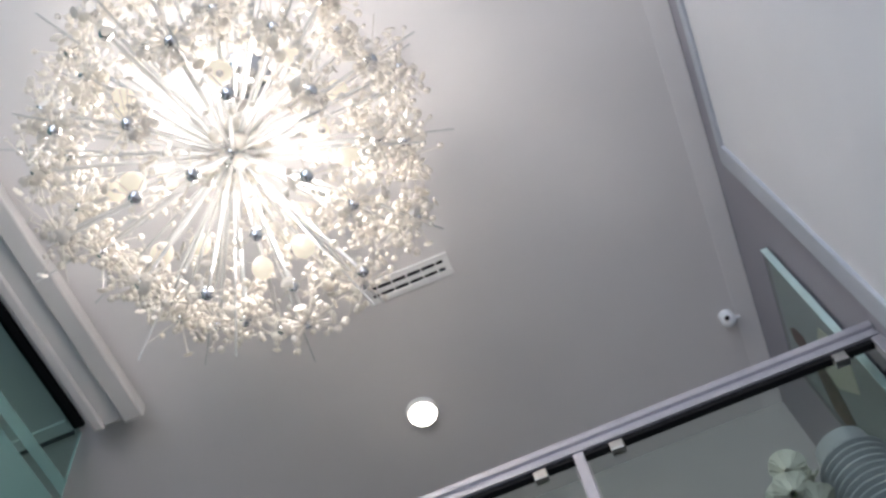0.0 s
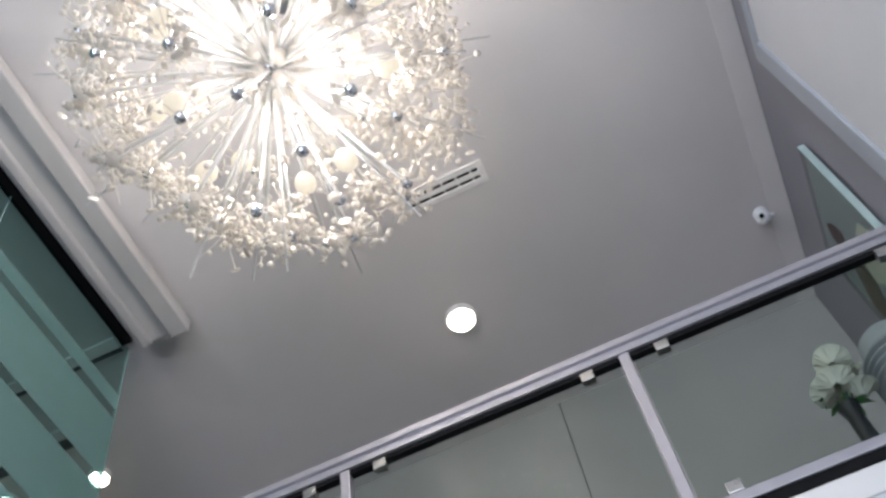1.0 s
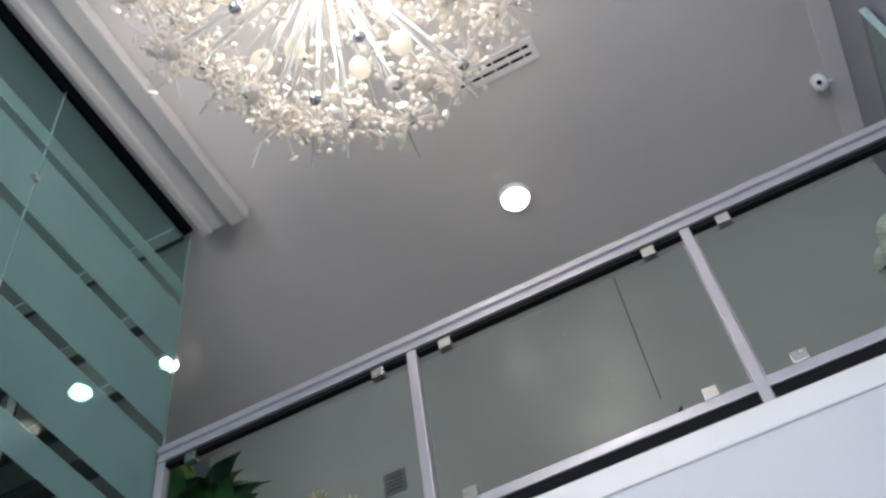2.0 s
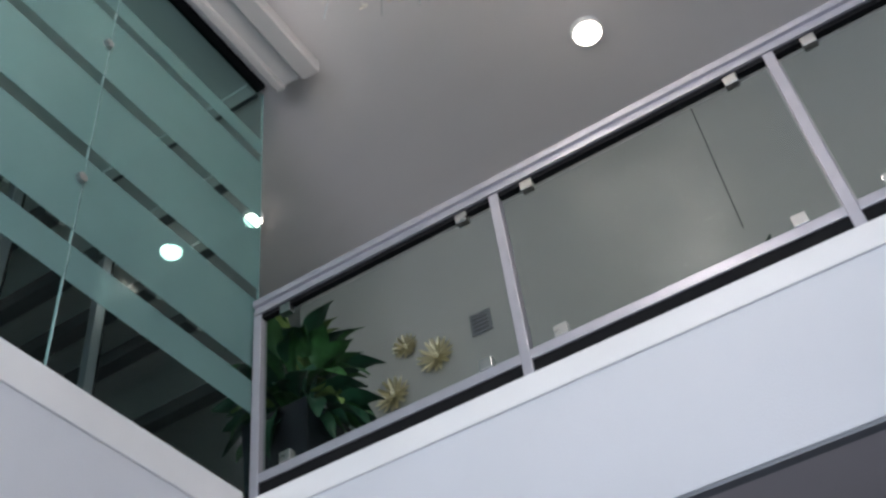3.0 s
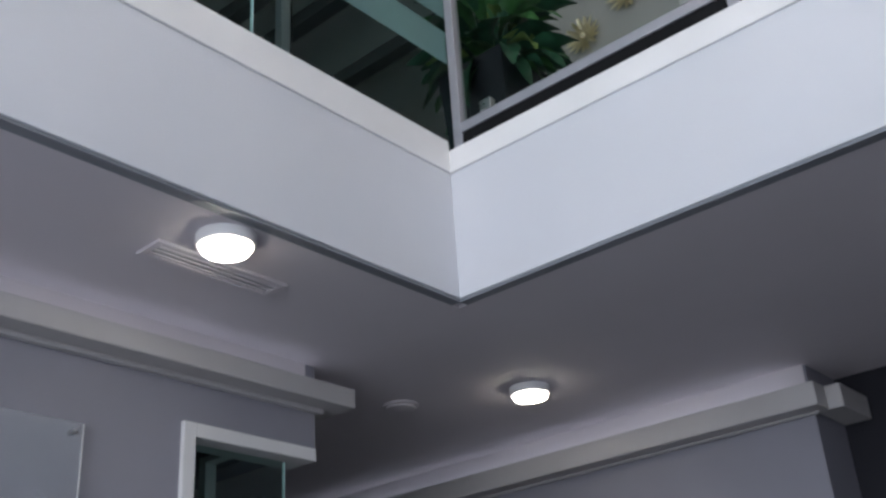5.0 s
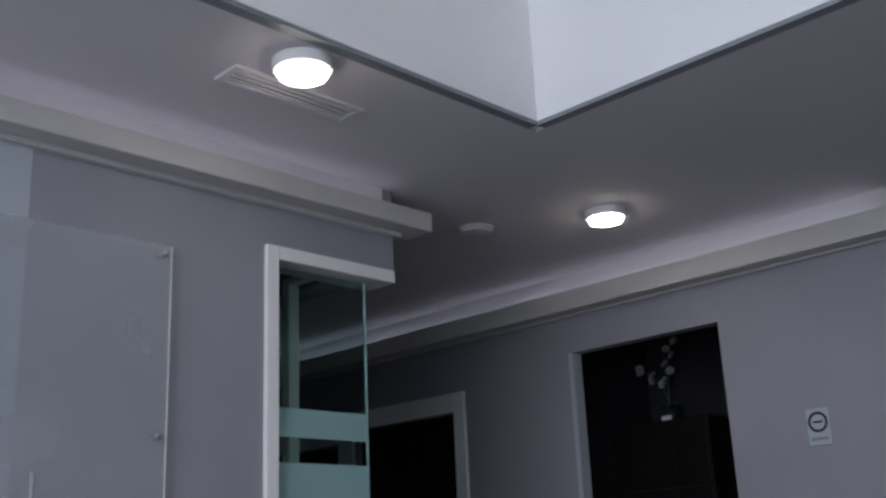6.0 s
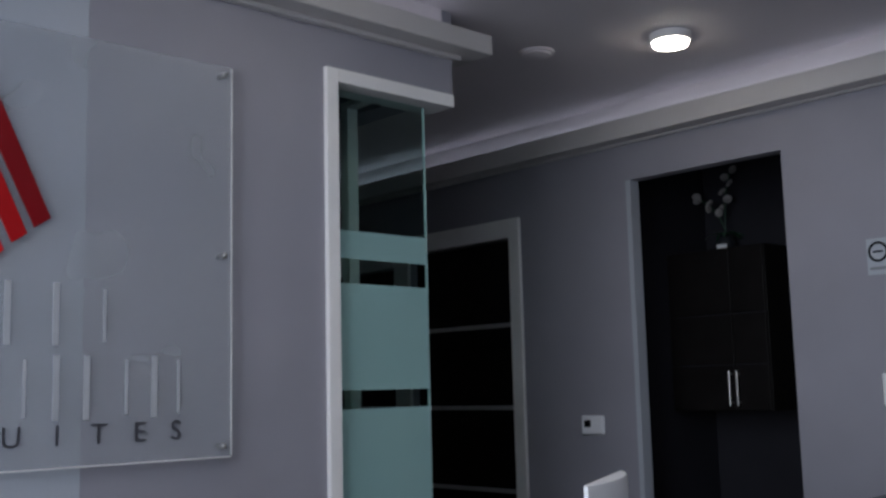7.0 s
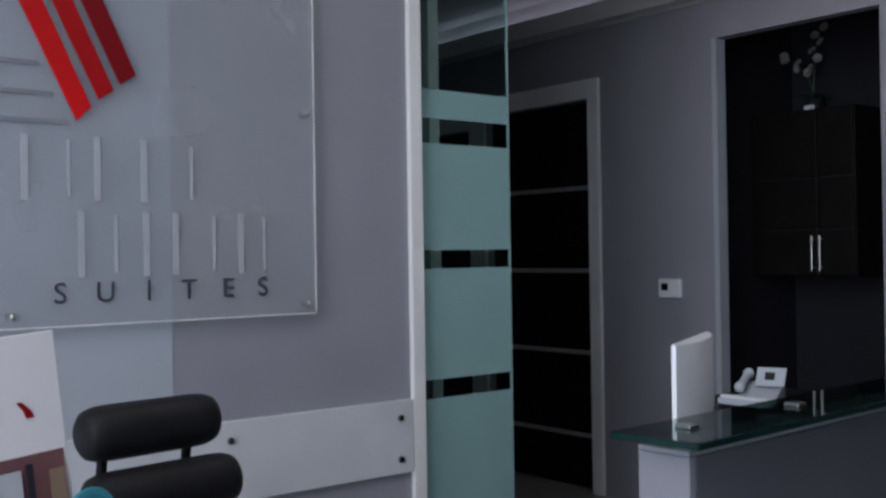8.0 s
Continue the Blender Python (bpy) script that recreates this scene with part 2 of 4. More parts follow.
# ---- plan, in metres ----
FX, FY = -2.357, 2.871      # faces of the upper floor's edge round the void
Z_LOW, Z_FASCIA, Z_SILL, Z_UP = 3.10, 3.664, 3.83, 6.59
RX_WALL = 1.45              # right-hand wall
SX = -3.25                  # wall with the sign
S_END = 2.93                # where that wall ends
WB = 4.70                   # wall with the doors
BACK = -4.0
UB = 4.62                   # rear wall of the upper landing
RAIL = 2.93
W_END = -1.78               # end of the wall with the doors

# ---- structure ----
structure("floor", rbox(-9, 4.5, BACK - 0.2, 9, -0.2, 0, 0), M_FLOOR, "dark grey polished tile floor of the lobby")
bm = bmesh.new()
box(bm, -9, 4.5, BACK - 0.2, 9, Z_UP, Z_UP + 0.2)
structure("ceiling_upper", bm, M_CEIL, "plain grey painted ceiling high over the void")

# the low ceiling, with the upper floor on it, leaves the void open
bm = bmesh.new()
box(bm, -9, FX - 0.05, BACK, 9, Z_LOW, Z_LOW + 0.06)
box(bm, FX - 0.05, 4.4, FY + 0.05, 9, Z_LOW, Z_LOW + 0.06)
structure("ceiling_low", bm, M_CEIL_LOW, "grey painted low ceiling under the upper floor")
bm = bmesh.new()
box(bm, -9, FX - 0.05, BACK, 9, Z_FASCIA - 0.1, Z_SILL - 0.03)
box(bm, FX - 0.05, 4.4, FY + 0.05, 9, Z_FASCIA - 0.1, Z_SILL - 0.03)
structure("floor_upper", bm, M_FLOOR, "upper floor slab of the landing and the office")
structure("trim_fascia_side", rbox(FX - 0.05, FX, BACK, FY, Z_LOW + 0.012, Z_FASCIA, 0.003), M_FASCIA, "smooth pale grey fascia along the void")
structure("trim_fascia_far", rbox(FX - 0.05, RX_WALL, FY, FY + 0.05, Z_LOW + 0.012, Z_FASCIA, 0.003), M_FASCIA, "smooth pale grey fascia under the railing")
# shade line along the fascia's lower edge, drawn as a grey bead
bm = bmesh.new()
box(bm, FX - 0.05, FX - 0.006, BACK, FY + 0.006, Z_LOW, Z_LOW + 0.0125)
box(bm, FX - 0.006, RX_WALL - 0.03, FY + 0.006, FY + 0.05, Z_LOW, Z_LOW + 0.0125)
structure("trim_shadow_bead", bm, M_LINE, "thin grey bead that draws the shade line under the fascia")
structure("trim_sill_side", rbox(FX - 0.14, FX + 0.008, BACK, FY - 0.008, Z_FASCIA, 3.815, 0.004), M_WHITE, "white sill board under the glass wall")
structure("trim_sill_far", rbox(FX - 0.14, RX_WALL, FY - 0.008, FY + 0.14, Z_FASCIA, 3.77, 0.004), M_WHITE, "white sill board under the glass railing")

# right-hand wall, its bright panel and the trim round it
structure("wall_right", rbox(RX_WALL - 0.025, RX_WALL + 0.2, BACK, 9, 0, Z_UP, 0), M_GREY, "grey painted side wall")
structure("wall_right_panel", rbox(RX_WALL - 0.037, RX_WALL - 0.025, BACK, 2.655, 0.1, 6.25, 0), M_FASCIA, "pale smooth wall panel beside the void")
bm = bmesh.new()
box(bm, RX_WALL - 0.055, RX_WALL - 0.025, BACK, 2.785, 6.25, 6.325)
box(bm, RX_WALL - 0.055, RX_WALL - 0.025, 2.655, 2.785, 0.1, 6.25)
structure("trim_right_panel", bevel(bm, 0.006), M_LIGHTGREY, "grey moulded trim round the wall panel")

structure("trim_ceiling_right", rbox(RX_WALL - 0.15, RX_WALL - 0.027, BACK, UB, 6.583, Z_UP - 0.001, 0.002), M_STRIP, "flat pale trim strip along the high ceiling")

# rear wall of the landing, outer walls that close the place
structure("wall_landing", rbox(-3.35, 4.4, UB, UB + 0.12, Z_SILL - 0.03, Z_UP, 0), M_WARM, "grey painted rear wall of the landing")
structure("wall_outer_left", rbox(-9.2, -9, BACK, 9, 0, Z_UP, 0), M_GREY, "grey outer wall")
structure("wall_outer_far", rbox(-9, 4.4, 9, 9.2, 0, Z_UP, 0), M_GREY, "grey outer wall")
structure("wall_outer_right", rbox(4.4, 4.6, BACK, 9, 0, Z_UP, 0), M_GREY, "grey outer wall")
# dark slats under the office ceiling and pale window posts, seen through the glass wall
for y in (2.45, 2.9, 3.36, 3.78, 4.2, 4.93):
    structure("ceiling_beam", rbox(-8.9, -3.98, y - 0.06, y + 0.06, 6.47, Z_UP - 0.001, 0.004), M_SLAT, "dark slat under the office ceiling")
    structure("trim_beam_edge", rbox(-8.9, -3.98, y + 0.062, y + 0.10, 6.48, Z_UP - 0.001, 0.004), M_CREAM, "pale edge strip beside a ceiling slat")
# made-up dark and white strips that imitate reflections in the glass wall
for y, w, x1 in ((2.955, 0.014, -2.42), (3.40, 0.040, -2.82), (3.79, 0.040, -3.16)):
    structure("ceiling_slot", rbox(-3.97, x1, y - w, y + w, 6.572, Z_UP - 0.001, 0.003), M_SLAT, "dark ceiling strip standing in for a reflection in the glass wall")
    structure("trim_slot_edge", rbox(-3.97, x1, y - w - 0.075, y - w - 0.002, 6.568, Z_UP - 0.001, 0.003), M_WHITE, "white ceiling strip standing in for a reflection in the glass wall")
for y in (1.13, 1.88, 2.63, 3.38):
    structure("trim_office_mullion", rbox(-4.03, -3.97, y - 0.035, y + 0.035, Z_SILL - 0.03, Z_UP, 0.004), M_ALU, "pale grey window post in the office")
    structure("trim_mullion_gasket", rbox(-4.02, -3.975, y + 0.036, y + 0.055, Z_SILL - 0.03, Z_UP, 0), M_RUBBER_SHADE, "black gasket beside a window post")
# street front behind, with a tall window opening
bm = bmesh.new()
box(bm, -9, -2.2, BACK - 0.2, BACK, 0, 4.2)
# the opening from x -7.1 to -3.3 is added for the office fill
box(bm, -9, -7.1, BACK - 0.2, BACK, 4.2, Z_UP)
box(bm, -3.3, -2.2, BACK - 0.2, BACK, 4.2, Z_UP)
box(bm, -7.1, -3.3, BACK - 0.2, BACK, 6.2, Z_UP)
box(bm, 1.4, 4.5, BACK - 0.2, BACK, 0, Z_UP)
box(bm, -2.2, 1.4, BACK - 0.2, BACK, 0, 0.25)
box(bm, -2.2, 1.4, BACK - 0.2, BACK, 6.2, Z_UP)
structure("wall_street_front", bm, M_LIGHTGREY, "pale street front wall with a tall window")

# wall with the sign, its opening at the far end
bm = bmesh.new()
box(bm, SX - 0.14, SX, 1.325, 2.255, 0, Z_LOW)
box(bm, SX - 0.14, SX, 2.255, S_END, 2.73, Z_LOW)
structure("wall_sign", bm, M_GREY, "mauve grey painted wall behind the sign")
structure("wall_sign_pale", rbox(SX - 0.14, SX + 0.002, BACK, 1.325, 0, Z_LOW, 0), M_LIGHTGREY, "pale blue grey painted stretch of the wall")
bm = bmesh.new()
box(bm, SX - 5.5, SX - 0.14, S_END - 0.14, S_END, 2.73, Z_LOW)
structure("wall_office_header", bm, M_GREY, "grey wall over the glazed office corner")

# cove beams
def cove(name, bm, label):
    return structure(name, bm, M_CREAM, label)

bm = bmesh.new()
box(bm, SX - 0.10, SX + 0.125, BACK, S_END + 0.125, 2.904, 2.99)
box(bm, SX - 0.10, SX + 0.03, BACK, S_END + 0.03, 2.886, 2.906)
structure("trim_cove_back", rbox(SX, SX + 0.008, BACK, 2.87, 2.991, Z_LOW, 0), M_CEIL_LOW, "ceiling paint carried down behind the cove beam")
structure("trim_cove_back_doors", rbox(-8.9, W_END - 0.01, WB - 0.008, WB, 2.976, Z_LOW, 0), M_CEIL_LOW, "ceiling paint carried down behind the cove beam")
cove("trim_cove_low", bevel(bm, 0.006), "cream painted cove beam under the low ceiling")
bm = bmesh.new()
box(bm, -9, -1.71, WB - 0.13, WB, 2.862, 2.975)
box(bm, -9, -1.75, WB - 0.03, WB, 2.852, 2.864)
box(bm, -1.775, -1.64, WB + 0.001, 5.04, 2.862, 2.975)
cove("trim_cove_doors", bevel(bm, 0.006), "cream painted cove beam over the doors")
bm = bmesh.new()
box(bm, -2.065, -1.95, BACK, RAIL, 6.40, 6.50)
box(bm, -2.185, -2.06, BACK, RAIL - 0.01, 6.435, 6.50)
box(bm, -2.24, -2.18, BACK, RAIL - 0.01, 6.41, 6.50)
box(bm, -2.22, -2.10, BACK, RAIL - 0.05, 6.49, Z_UP)
cove("trim_cove_high", bevel(bm, 0.012, 3), "cream painted double cove beam along the high ceiling")
structure("trim_glass_channel", rbox(FX - 0.04, FX + 0.02, BACK, RAIL, 6.552, 6.587, 0.003), M_RUBBER_SHADE, "black head channel of the glass wall")

# wall with the doors: a cased door and a tall open alcove
D0, D1, DT = -5.60, -4.63, 2.43
E0, E1, ET = -6.76, D0 - 0.157, 2.35
O0, O1, OT = -3.69, -2.74, 2.645
bm = bmesh.new()
for x0, x1, z0, z1 in ((-9, E0, 0, Z_LOW), (E0, E1, ET, Z_LOW), (E1, D0, 0, Z_LOW), (D0, D1, DT, Z_LOW), (D1, O0, 0, Z_LOW), (O0, O1, OT, Z_LOW), (O1, W_END, 0, Z_LOW)):
    box(bm, x0, x1, WB, WB + 0.08, z0, z1)
box(bm, W_END - 0.14, W_END, WB + 0.08, 8.9, 0, Z_LOW)
structure("wall_doors", bm, M_GREY, "grey painted wall with a door and an alcove")
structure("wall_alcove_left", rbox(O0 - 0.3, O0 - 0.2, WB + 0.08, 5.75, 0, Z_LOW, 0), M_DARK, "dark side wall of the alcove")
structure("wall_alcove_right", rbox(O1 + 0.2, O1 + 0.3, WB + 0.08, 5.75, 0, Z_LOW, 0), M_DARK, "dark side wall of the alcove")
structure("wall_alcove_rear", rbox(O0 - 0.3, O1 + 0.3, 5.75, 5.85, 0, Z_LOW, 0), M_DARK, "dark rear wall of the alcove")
bm = bmesh.new()
box(bm, O0 - 0.02, O0 + 0.012, WB - 0.004, WB + 0.075, 0, OT)
structure("trim_alcove", bm, M_LIGHTGREY, "pale corner lining of the alcove")

# the corridor's darkness is put into the near-black colour of these two
structure("wall_corridor", rbox(W_END, RX_WALL - 0.03, 5.6, 5.7, 0, Z_LOW, 0), M_DARK, "near-black wall standing in for the darkness of the unlit corridor")
structure("wall_corridor_header", rbox(W_END, RX_WALL - 0.03, 5.05, 5.15, 2.35, Z_LOW, 0), M_DARK, "near-black header standing in for the darkness of the corridor opening")

# door casing and door
bm = bmesh.new()
box(bm, D1, D1 + 0.09, WB - 0.022, WB + 0.01, 0, DT + 0.12)
box(bm, E1, D0, WB - 0.022, WB + 0.01, 0, DT + 0.12)
box(bm, D0, D1, WB - 0.022, WB + 0.01, DT, DT + 0.12)
box(bm, E0, E1, WB - 0.022, WB + 0.01, ET, DT + 0.12)
box(bm, E0 - 0.12, E0, WB - 0.022, WB + 0.01, 0, DT + 0.12)
structure("trim_door_casing", bevel(bm, 0.004), M_WHITE, "white painted door casing")
for n, (x0, x1, top) in enumerate(((D0, D1, DT), (E0, E1, ET))):
    door = thing("door_%d" % (n + 1), "dark wooden door with pale inlaid bands", "door", kind="structure")
    part("leaf", rbox(x0 + 0.003, x1 - 0.003, WB + 0.06, WB + 0.105, 0.01, top - 0.003, 0.003), M_DARKWOOD, door)
    for z in (0.335, 0.855, 1.37, 1.89):
        part("inlay", rbox(x0 + 0.004, x1 - 0.004, WB + 0.052, WB + 0.062, z - 0.014, z + 0.014, 0.002), M_INLAY, door, "pale metal inlay band")


# ---- glass walls ----
def glass_wall(name, label, x, y0, y1, joints, z0, z1, bands, kind="", film=None):
    """Panes in the plane x, with etched film between the heights in bands and a green edge at each joint."""
    t = thing(name, label, "glass wall", (x, y0, z0), kind=kind)
    cuts = [y0, *joints, y1]
    for a, b in zip(cuts, cuts[1:]):
        p = part("pane", rbox(-0.005, 0.005, a - y0 + 0.002, b - y0 - 0.002, 0, z1 - z0, 0), M_CLEAR, t)
        for c, d in bands:
            part("film", rbox(0.0065, 0.008, a - y0 + 0.003, b - y0 - 0.003, c - z0, d - z0, 0), film or M_FROST, p, "etched green film band")
        part("edge", rbox(-0.005, 0.005, b - y0 - 0.002, b - y0 + 0.002, 0, z1 - z0, 0), M_GLASS_EDGE2, p)
    return t


UP_BANDS = ((5.99, 6.11), (5.48, 5.915), (4.985, 5.40), (4.49, 4.905), (4.24, 4.415))
gw = glass_wall("glass_wall", "clear glass wall with etched green bands", FX - 0.02, -3.4, RAIL + 0.03, (-2.4, -1.3, -0.2, 0.85, 1.85), Z_SILL, 6.55, UP_BANDS)
for z in (5.70, 4.77):
    bm = bmesh.new()
    cone(bm, (-0.02, 1.83 + 3.4, z - Z_SILL), (0.03, 1.83 + 3.4, z - Z_SILL), 0.022, 0.022, 20)
    part("clamp", bm, M_STEEL, gw, "round steel clamp", True)
LOW_BANDS = ((2.0, 2.11), (1.50, 1.905), (1.01, 1.43), (0.05, 0.94))
glass_wall("glass_partition", "glass partition with etched green bands", SX - 0.03, 2.315, 2.785, (), 0.02, 2.66, LOW_BANDS, film=M_FROST_BRIGHTENED)
bm = bmesh.new()
box(bm, SX - 0.15, SX + 0.02, 2.255, 2.312, 0, 2.73)
box(bm, SX - 0.15, SX + 0.02, 2.312, S_END - 0.01, 2.675, 2.73)
structure("trim_office_frame", bevel(bm, 0.004), M_WHITE, "white painted frame of the glazed office corner")
bm = bmesh.new()
box(bm, SX - 0.38, SX - 0.33, 2.62, 2.675, 0, 2.70)
box(bm, SX - 0.38, SX - 0.15, 2.62, 2.675, 2.701, 2.73)
structure("trim_office_post", bevel(bm, 0.004), M_WHITE, "white post inside the office")

# ---- railing ----
rail = thing("glass_railing", "grey aluminium railing with framed glass panels", "railing", (0, RAIL, Z_SILL))
ZB = 3.765 - Z_SILL
X_POSTS = (-2.335, -1.075, 0.165, 1.405)
x0, x1 = FX + 0.005, RX_WALL - 0.03
bm = bmesh.new()
# one extruded section with a groove along its face
slab_pts = [(-0.028, 0.945), (0.028, 0.945), (0.028, 0.967), (0.020, 0.970), (0.020, 0.992), (0.035, 0.995), (0.035, 1.03), (-0.035, 1.03), (-0.035, 0.995), (-0.020, 0.992), (-0.020, 0.970), (-0.028, 0.967)]
ends = [[bm.verts.new((x, y, z)) for y, z in slab_pts] for x in (x0, x1)]
bm.faces.new(ends[0])
bm.faces.new(list(reversed(ends[1])))
for i in range(12):
    bm.faces.new((ends[0][i], ends[1][i], ends[1][(i + 1) % 12], ends[0][(i + 1) % 12]))
part("top_rail", bm, M_ALU, rail)
# gasket widened into a black band, the painted shade under the top rail
part("gasket", rbox(x0 + 0.02, x1 - 0.02, -0.016, 0.016, 0.918, 0.9445, 0), M_RUBBER_SHADE, rail, "black gasket strip that also holds the shade under the rail")
part("bottom_rail", rbox(x0, x1, -0.022, 0.022, 0.035, 0.08, 0.004), M_ALU, rail)
# black filling paints the shade of the gap above the sill
part("shadow_gap", rbox(x0 + 0.02, x1, -0.014, 0.006, ZB, 0.035, 0), M_RUBBER_SHADE, rail, "black strip for the shade in the gap under the railing")
for x in X_POSTS:
    part("post", rbox(x - 0.022, x + 0.022, -0.024, 0.024, ZB, 0.944, 0.004), M_ALU, rail)
for a, b in zip(X_POSTS, X_POSTS[1:]):
    p = part("panel", rbox(a + 0.03, b - 0.03, -0.005, 0.005, 0.088, 0.905, 0.001), M_GLASS, rail, "clear glass panel")
    for x in (a + 0.155, b - 0.165):
        for z in (0.905, 0.105):
            bm = bmesh.new()
            box(bm, x - 0.028, x + 0.028, -0.022, 0.016, z - 0.022, z + 0.028)
            part("clip", bevel(bm, 0.003), M_STEEL, p, "small steel glass clip")


# ---- lights and fittings on the ceilings ----
def disc_light(name, x, y, z, r, material):
    t = thing(name, "round white ceiling light, switched on", "ceiling light", (x, y, z), "round ceiling lights")
    part("rim", lathe(bmesh.new(), [(r * 0.5, 0.0), (r, -0.001), (r, -0.026), (r * 0.96, -0.038), (r * 0.86, -0.040), (r * 0.84, -0.02)], 40), M_WHITE, t, "", True)
    part("diffuser", lathe(bmesh.new(), [(r * 0.84, -0.030), (r * 0.835, -0.044), (r * 0.78, -0.055), (r * 0.4, -0.061), (0.003, -0.062)], 40), material, t, "glowing diffuser", True)
    return t


disc_light("ceiling_light", -0.60, 3.70, Z_UP, 0.095, M_DIFF)
disc_light("ceiling_light", -2.515, 1.875, Z_LOW, 0.1, M_DIFF_LOW)
disc_light("ceiling_light", -2.82, 3.92, Z_LOW, 0.098, M_DIFF_LOW)


def vent(name, x0, x1, y0, y1, z, along, face, dark):
    """A ceiling register: frame, dark throat and slats running along x or y."""
    t = thing(name, "slotted ceiling air vent painted like its surround" if face is M_CEIL_LOW else "white slotted ceiling air vent", "air vent", ((x0 + x1) / 2, (y0 + y1) / 2, z))
    w, d = x1 - x0, y1 - y0
    f = 0.036 if along == "x" else 0.026
    bm = bmesh.new()
    box(bm, -w / 2, w / 2, -d / 2, -d / 2 + f, -0.012, 0)
    box(bm, -w / 2, w / 2, d / 2 - f, d / 2, -0.012, 0)
    box(bm, -w / 2, -w / 2 + f, -d / 2 + f, d / 2 - f, -0.012, 0)
    box(bm, w / 2 - f, w / 2, -d / 2 + f, d / 2 - f, -0.012, 0)
    part("frame", bevel(bm, 0.003), face, t)
    part("throat", rbox(-w / 2 + f, w / 2 - f, -d / 2 + f, d / 2 - f, -0.004, -0.001, 0), dark, t, "dark throat")
    if along == "x":
        part("slat", rbox(-w / 2 + f, w / 2 - f, -0.014, 0.014, -0.011, -0.004, 0.002), face, t)
        for k in range(5):
            x = -w / 2 + f + (w - 2 * f) * (k + 0.5) / 5
            part("blade", rbox(x - 0.005, x + 0.005, -d / 2 + f, d / 2 - f, -0.009, -0.004, 0), face, t)
    else:
        for k in range(3):
            x = -w / 2 + f + (w - 2 * f) * (k + 0.5) / 3
            part("slat", rbox(x - 0.006, x + 0.006, -d / 2 + f, d / 2 - f, -0.011, -0.004, 0.002), face, t)
    return t


vent("air_vent", -0.60, -0.10, 2.79, 2.93, Z_UP, "x", M_WHITE, M_RUBBER_SHADE)
vent("air_vent", -2.795, -2.665, 1.72, 2.27, Z_LOW, "y", M_CEIL_LOW, M_LINE)

# cool light strips lying on top of the low coves
def light_strip(x0, x1, y0, y1, z):
    t = thing("light_strip", "thin cool white light strip on top of a cove beam", "light strip", (x0, y0, z), "cove light strips")
    part("profile", rbox(0, x1 - x0, 0, y1 - y0, 0, 0.006, 0), M_ALU, t)
    part("diffuser", rbox(0.003, x1 - x0 - 0.003, 0.003, y1 - y0 - 0.003, 0.006, 0.010, 0), M_LED, t, "glowing strip")
    return t


light_strip(SX + 0.02, SX + 0.035, -2.0, S_END - 0.03, 2.99)
light_strip(-8, -1.87, WB - 0.05, WB - 0.035, 2.975)
disc_light("ceiling_light", -3.055, 3.715, Z_UP, 0.07, M_DIFF)
# added glowing disc that stands in for a lamp's reflection in the glass wall
disc_light("ceiling_light", -3.66, 3.62, Z_UP, 0.085, M_DIFF_REFLECTED)


# ---- chandelier ----
def crystal_cluster(seed, n):
    """A chrome boss with thin spikes that carry glass beads and petals; it points along +z."""
    rng = random.Random(seed)
    bm = bmesh.new()
    ball(bm, (0, 0, 0), 0.026, 14, 10)
    for f in bm.faces:
        f.material_index = 1
    for k in range(n):
        cz = 0.62 - 1.5 * (k + 0.5) / n
        a = k * 2.39996 + rng.uniform(-0.3, 0.3)
        s = math.sqrt(max(0, 1 - cz * cz))
        d = Vector((s * math.cos(a), s * math.sin(a), cz))
        ln = rng.uniform(0.06, 0.165)
        before = len(bm.faces)
        cone(bm, d * 0.02, d * ln, 0.0032, 0.0024, 4)
        r = rng.uniform(0.010, 0.019)
        kind = rng.random()
        if kind < 0.6:
            bmesh.ops.create_icosphere(bm, subdivisions=1, radius=r, matrix=Matrix.Translation(d * ln))
        elif kind < 0.9:
            # a flat faceted petal
            q = d.to_track_quat("Z", "Y").to_matrix().to_4x4() @ Matrix.Rotation(rng.uniform(0, 3), 4, "Z")
            bmesh.ops.create_icosphere(bm, subdivisions=1, radius=1, matrix=Matrix.Translation(d * ln) @ q @ Matrix.Diagonal((r * 2.0, r * 1.5, r * 0.4, 1)))
        else:
            cone(bm, d * ln, d * (ln + 0.05), 0.003, 0.0012, 5)
        # a second, smaller bead half way
        if rng.random() < 0.4:
            e = (d + Vector((rng.uniform(-0.4, 0.4), rng.uniform(-0.4, 0.4), rng.uniform(-0.4, 0.4)))).normalized()
            bmesh.ops.create_icosphere(bm, subdivisions=1, radius=r * 0.8, matrix=Matrix.Translation(e * ln * 0.68))
    return mesh_of("crystal_flower", bm, [M_CRYSTAL, M_CHROME])


CH = Vector((-0.660, 1.492, 5.555))
CR = 0.745
ch = thing("chandelier", "large starburst chandelier of glass rods and crystal flowers, lit", "chandelier", CH)
part("canopy", lathe(bmesh.new(), [(0.02, 0.955), (0.06, 0.965), (0.13, 1.0), (0.15, Z_UP - CH.z), (0.01, Z_UP - CH.z + 0.001)], 32), M_CHROME, ch, "chrome ceiling cup", True)
bm = bmesh.new()
cone(bm, (0, 0, 0.05), (0, 0, 0.96), 0.014, 0.014, 16)
part("stem", bm, M_CHROME, ch, "chrome stem", True)
bm = bmesh.new()
bmesh.ops.create_icosphere(bm, subdivisions=3, radius=0.06)
part("hub", bm, M_CHROME, ch, "chrome hub", True)
rng = random.Random(4)
bead_mesh = None
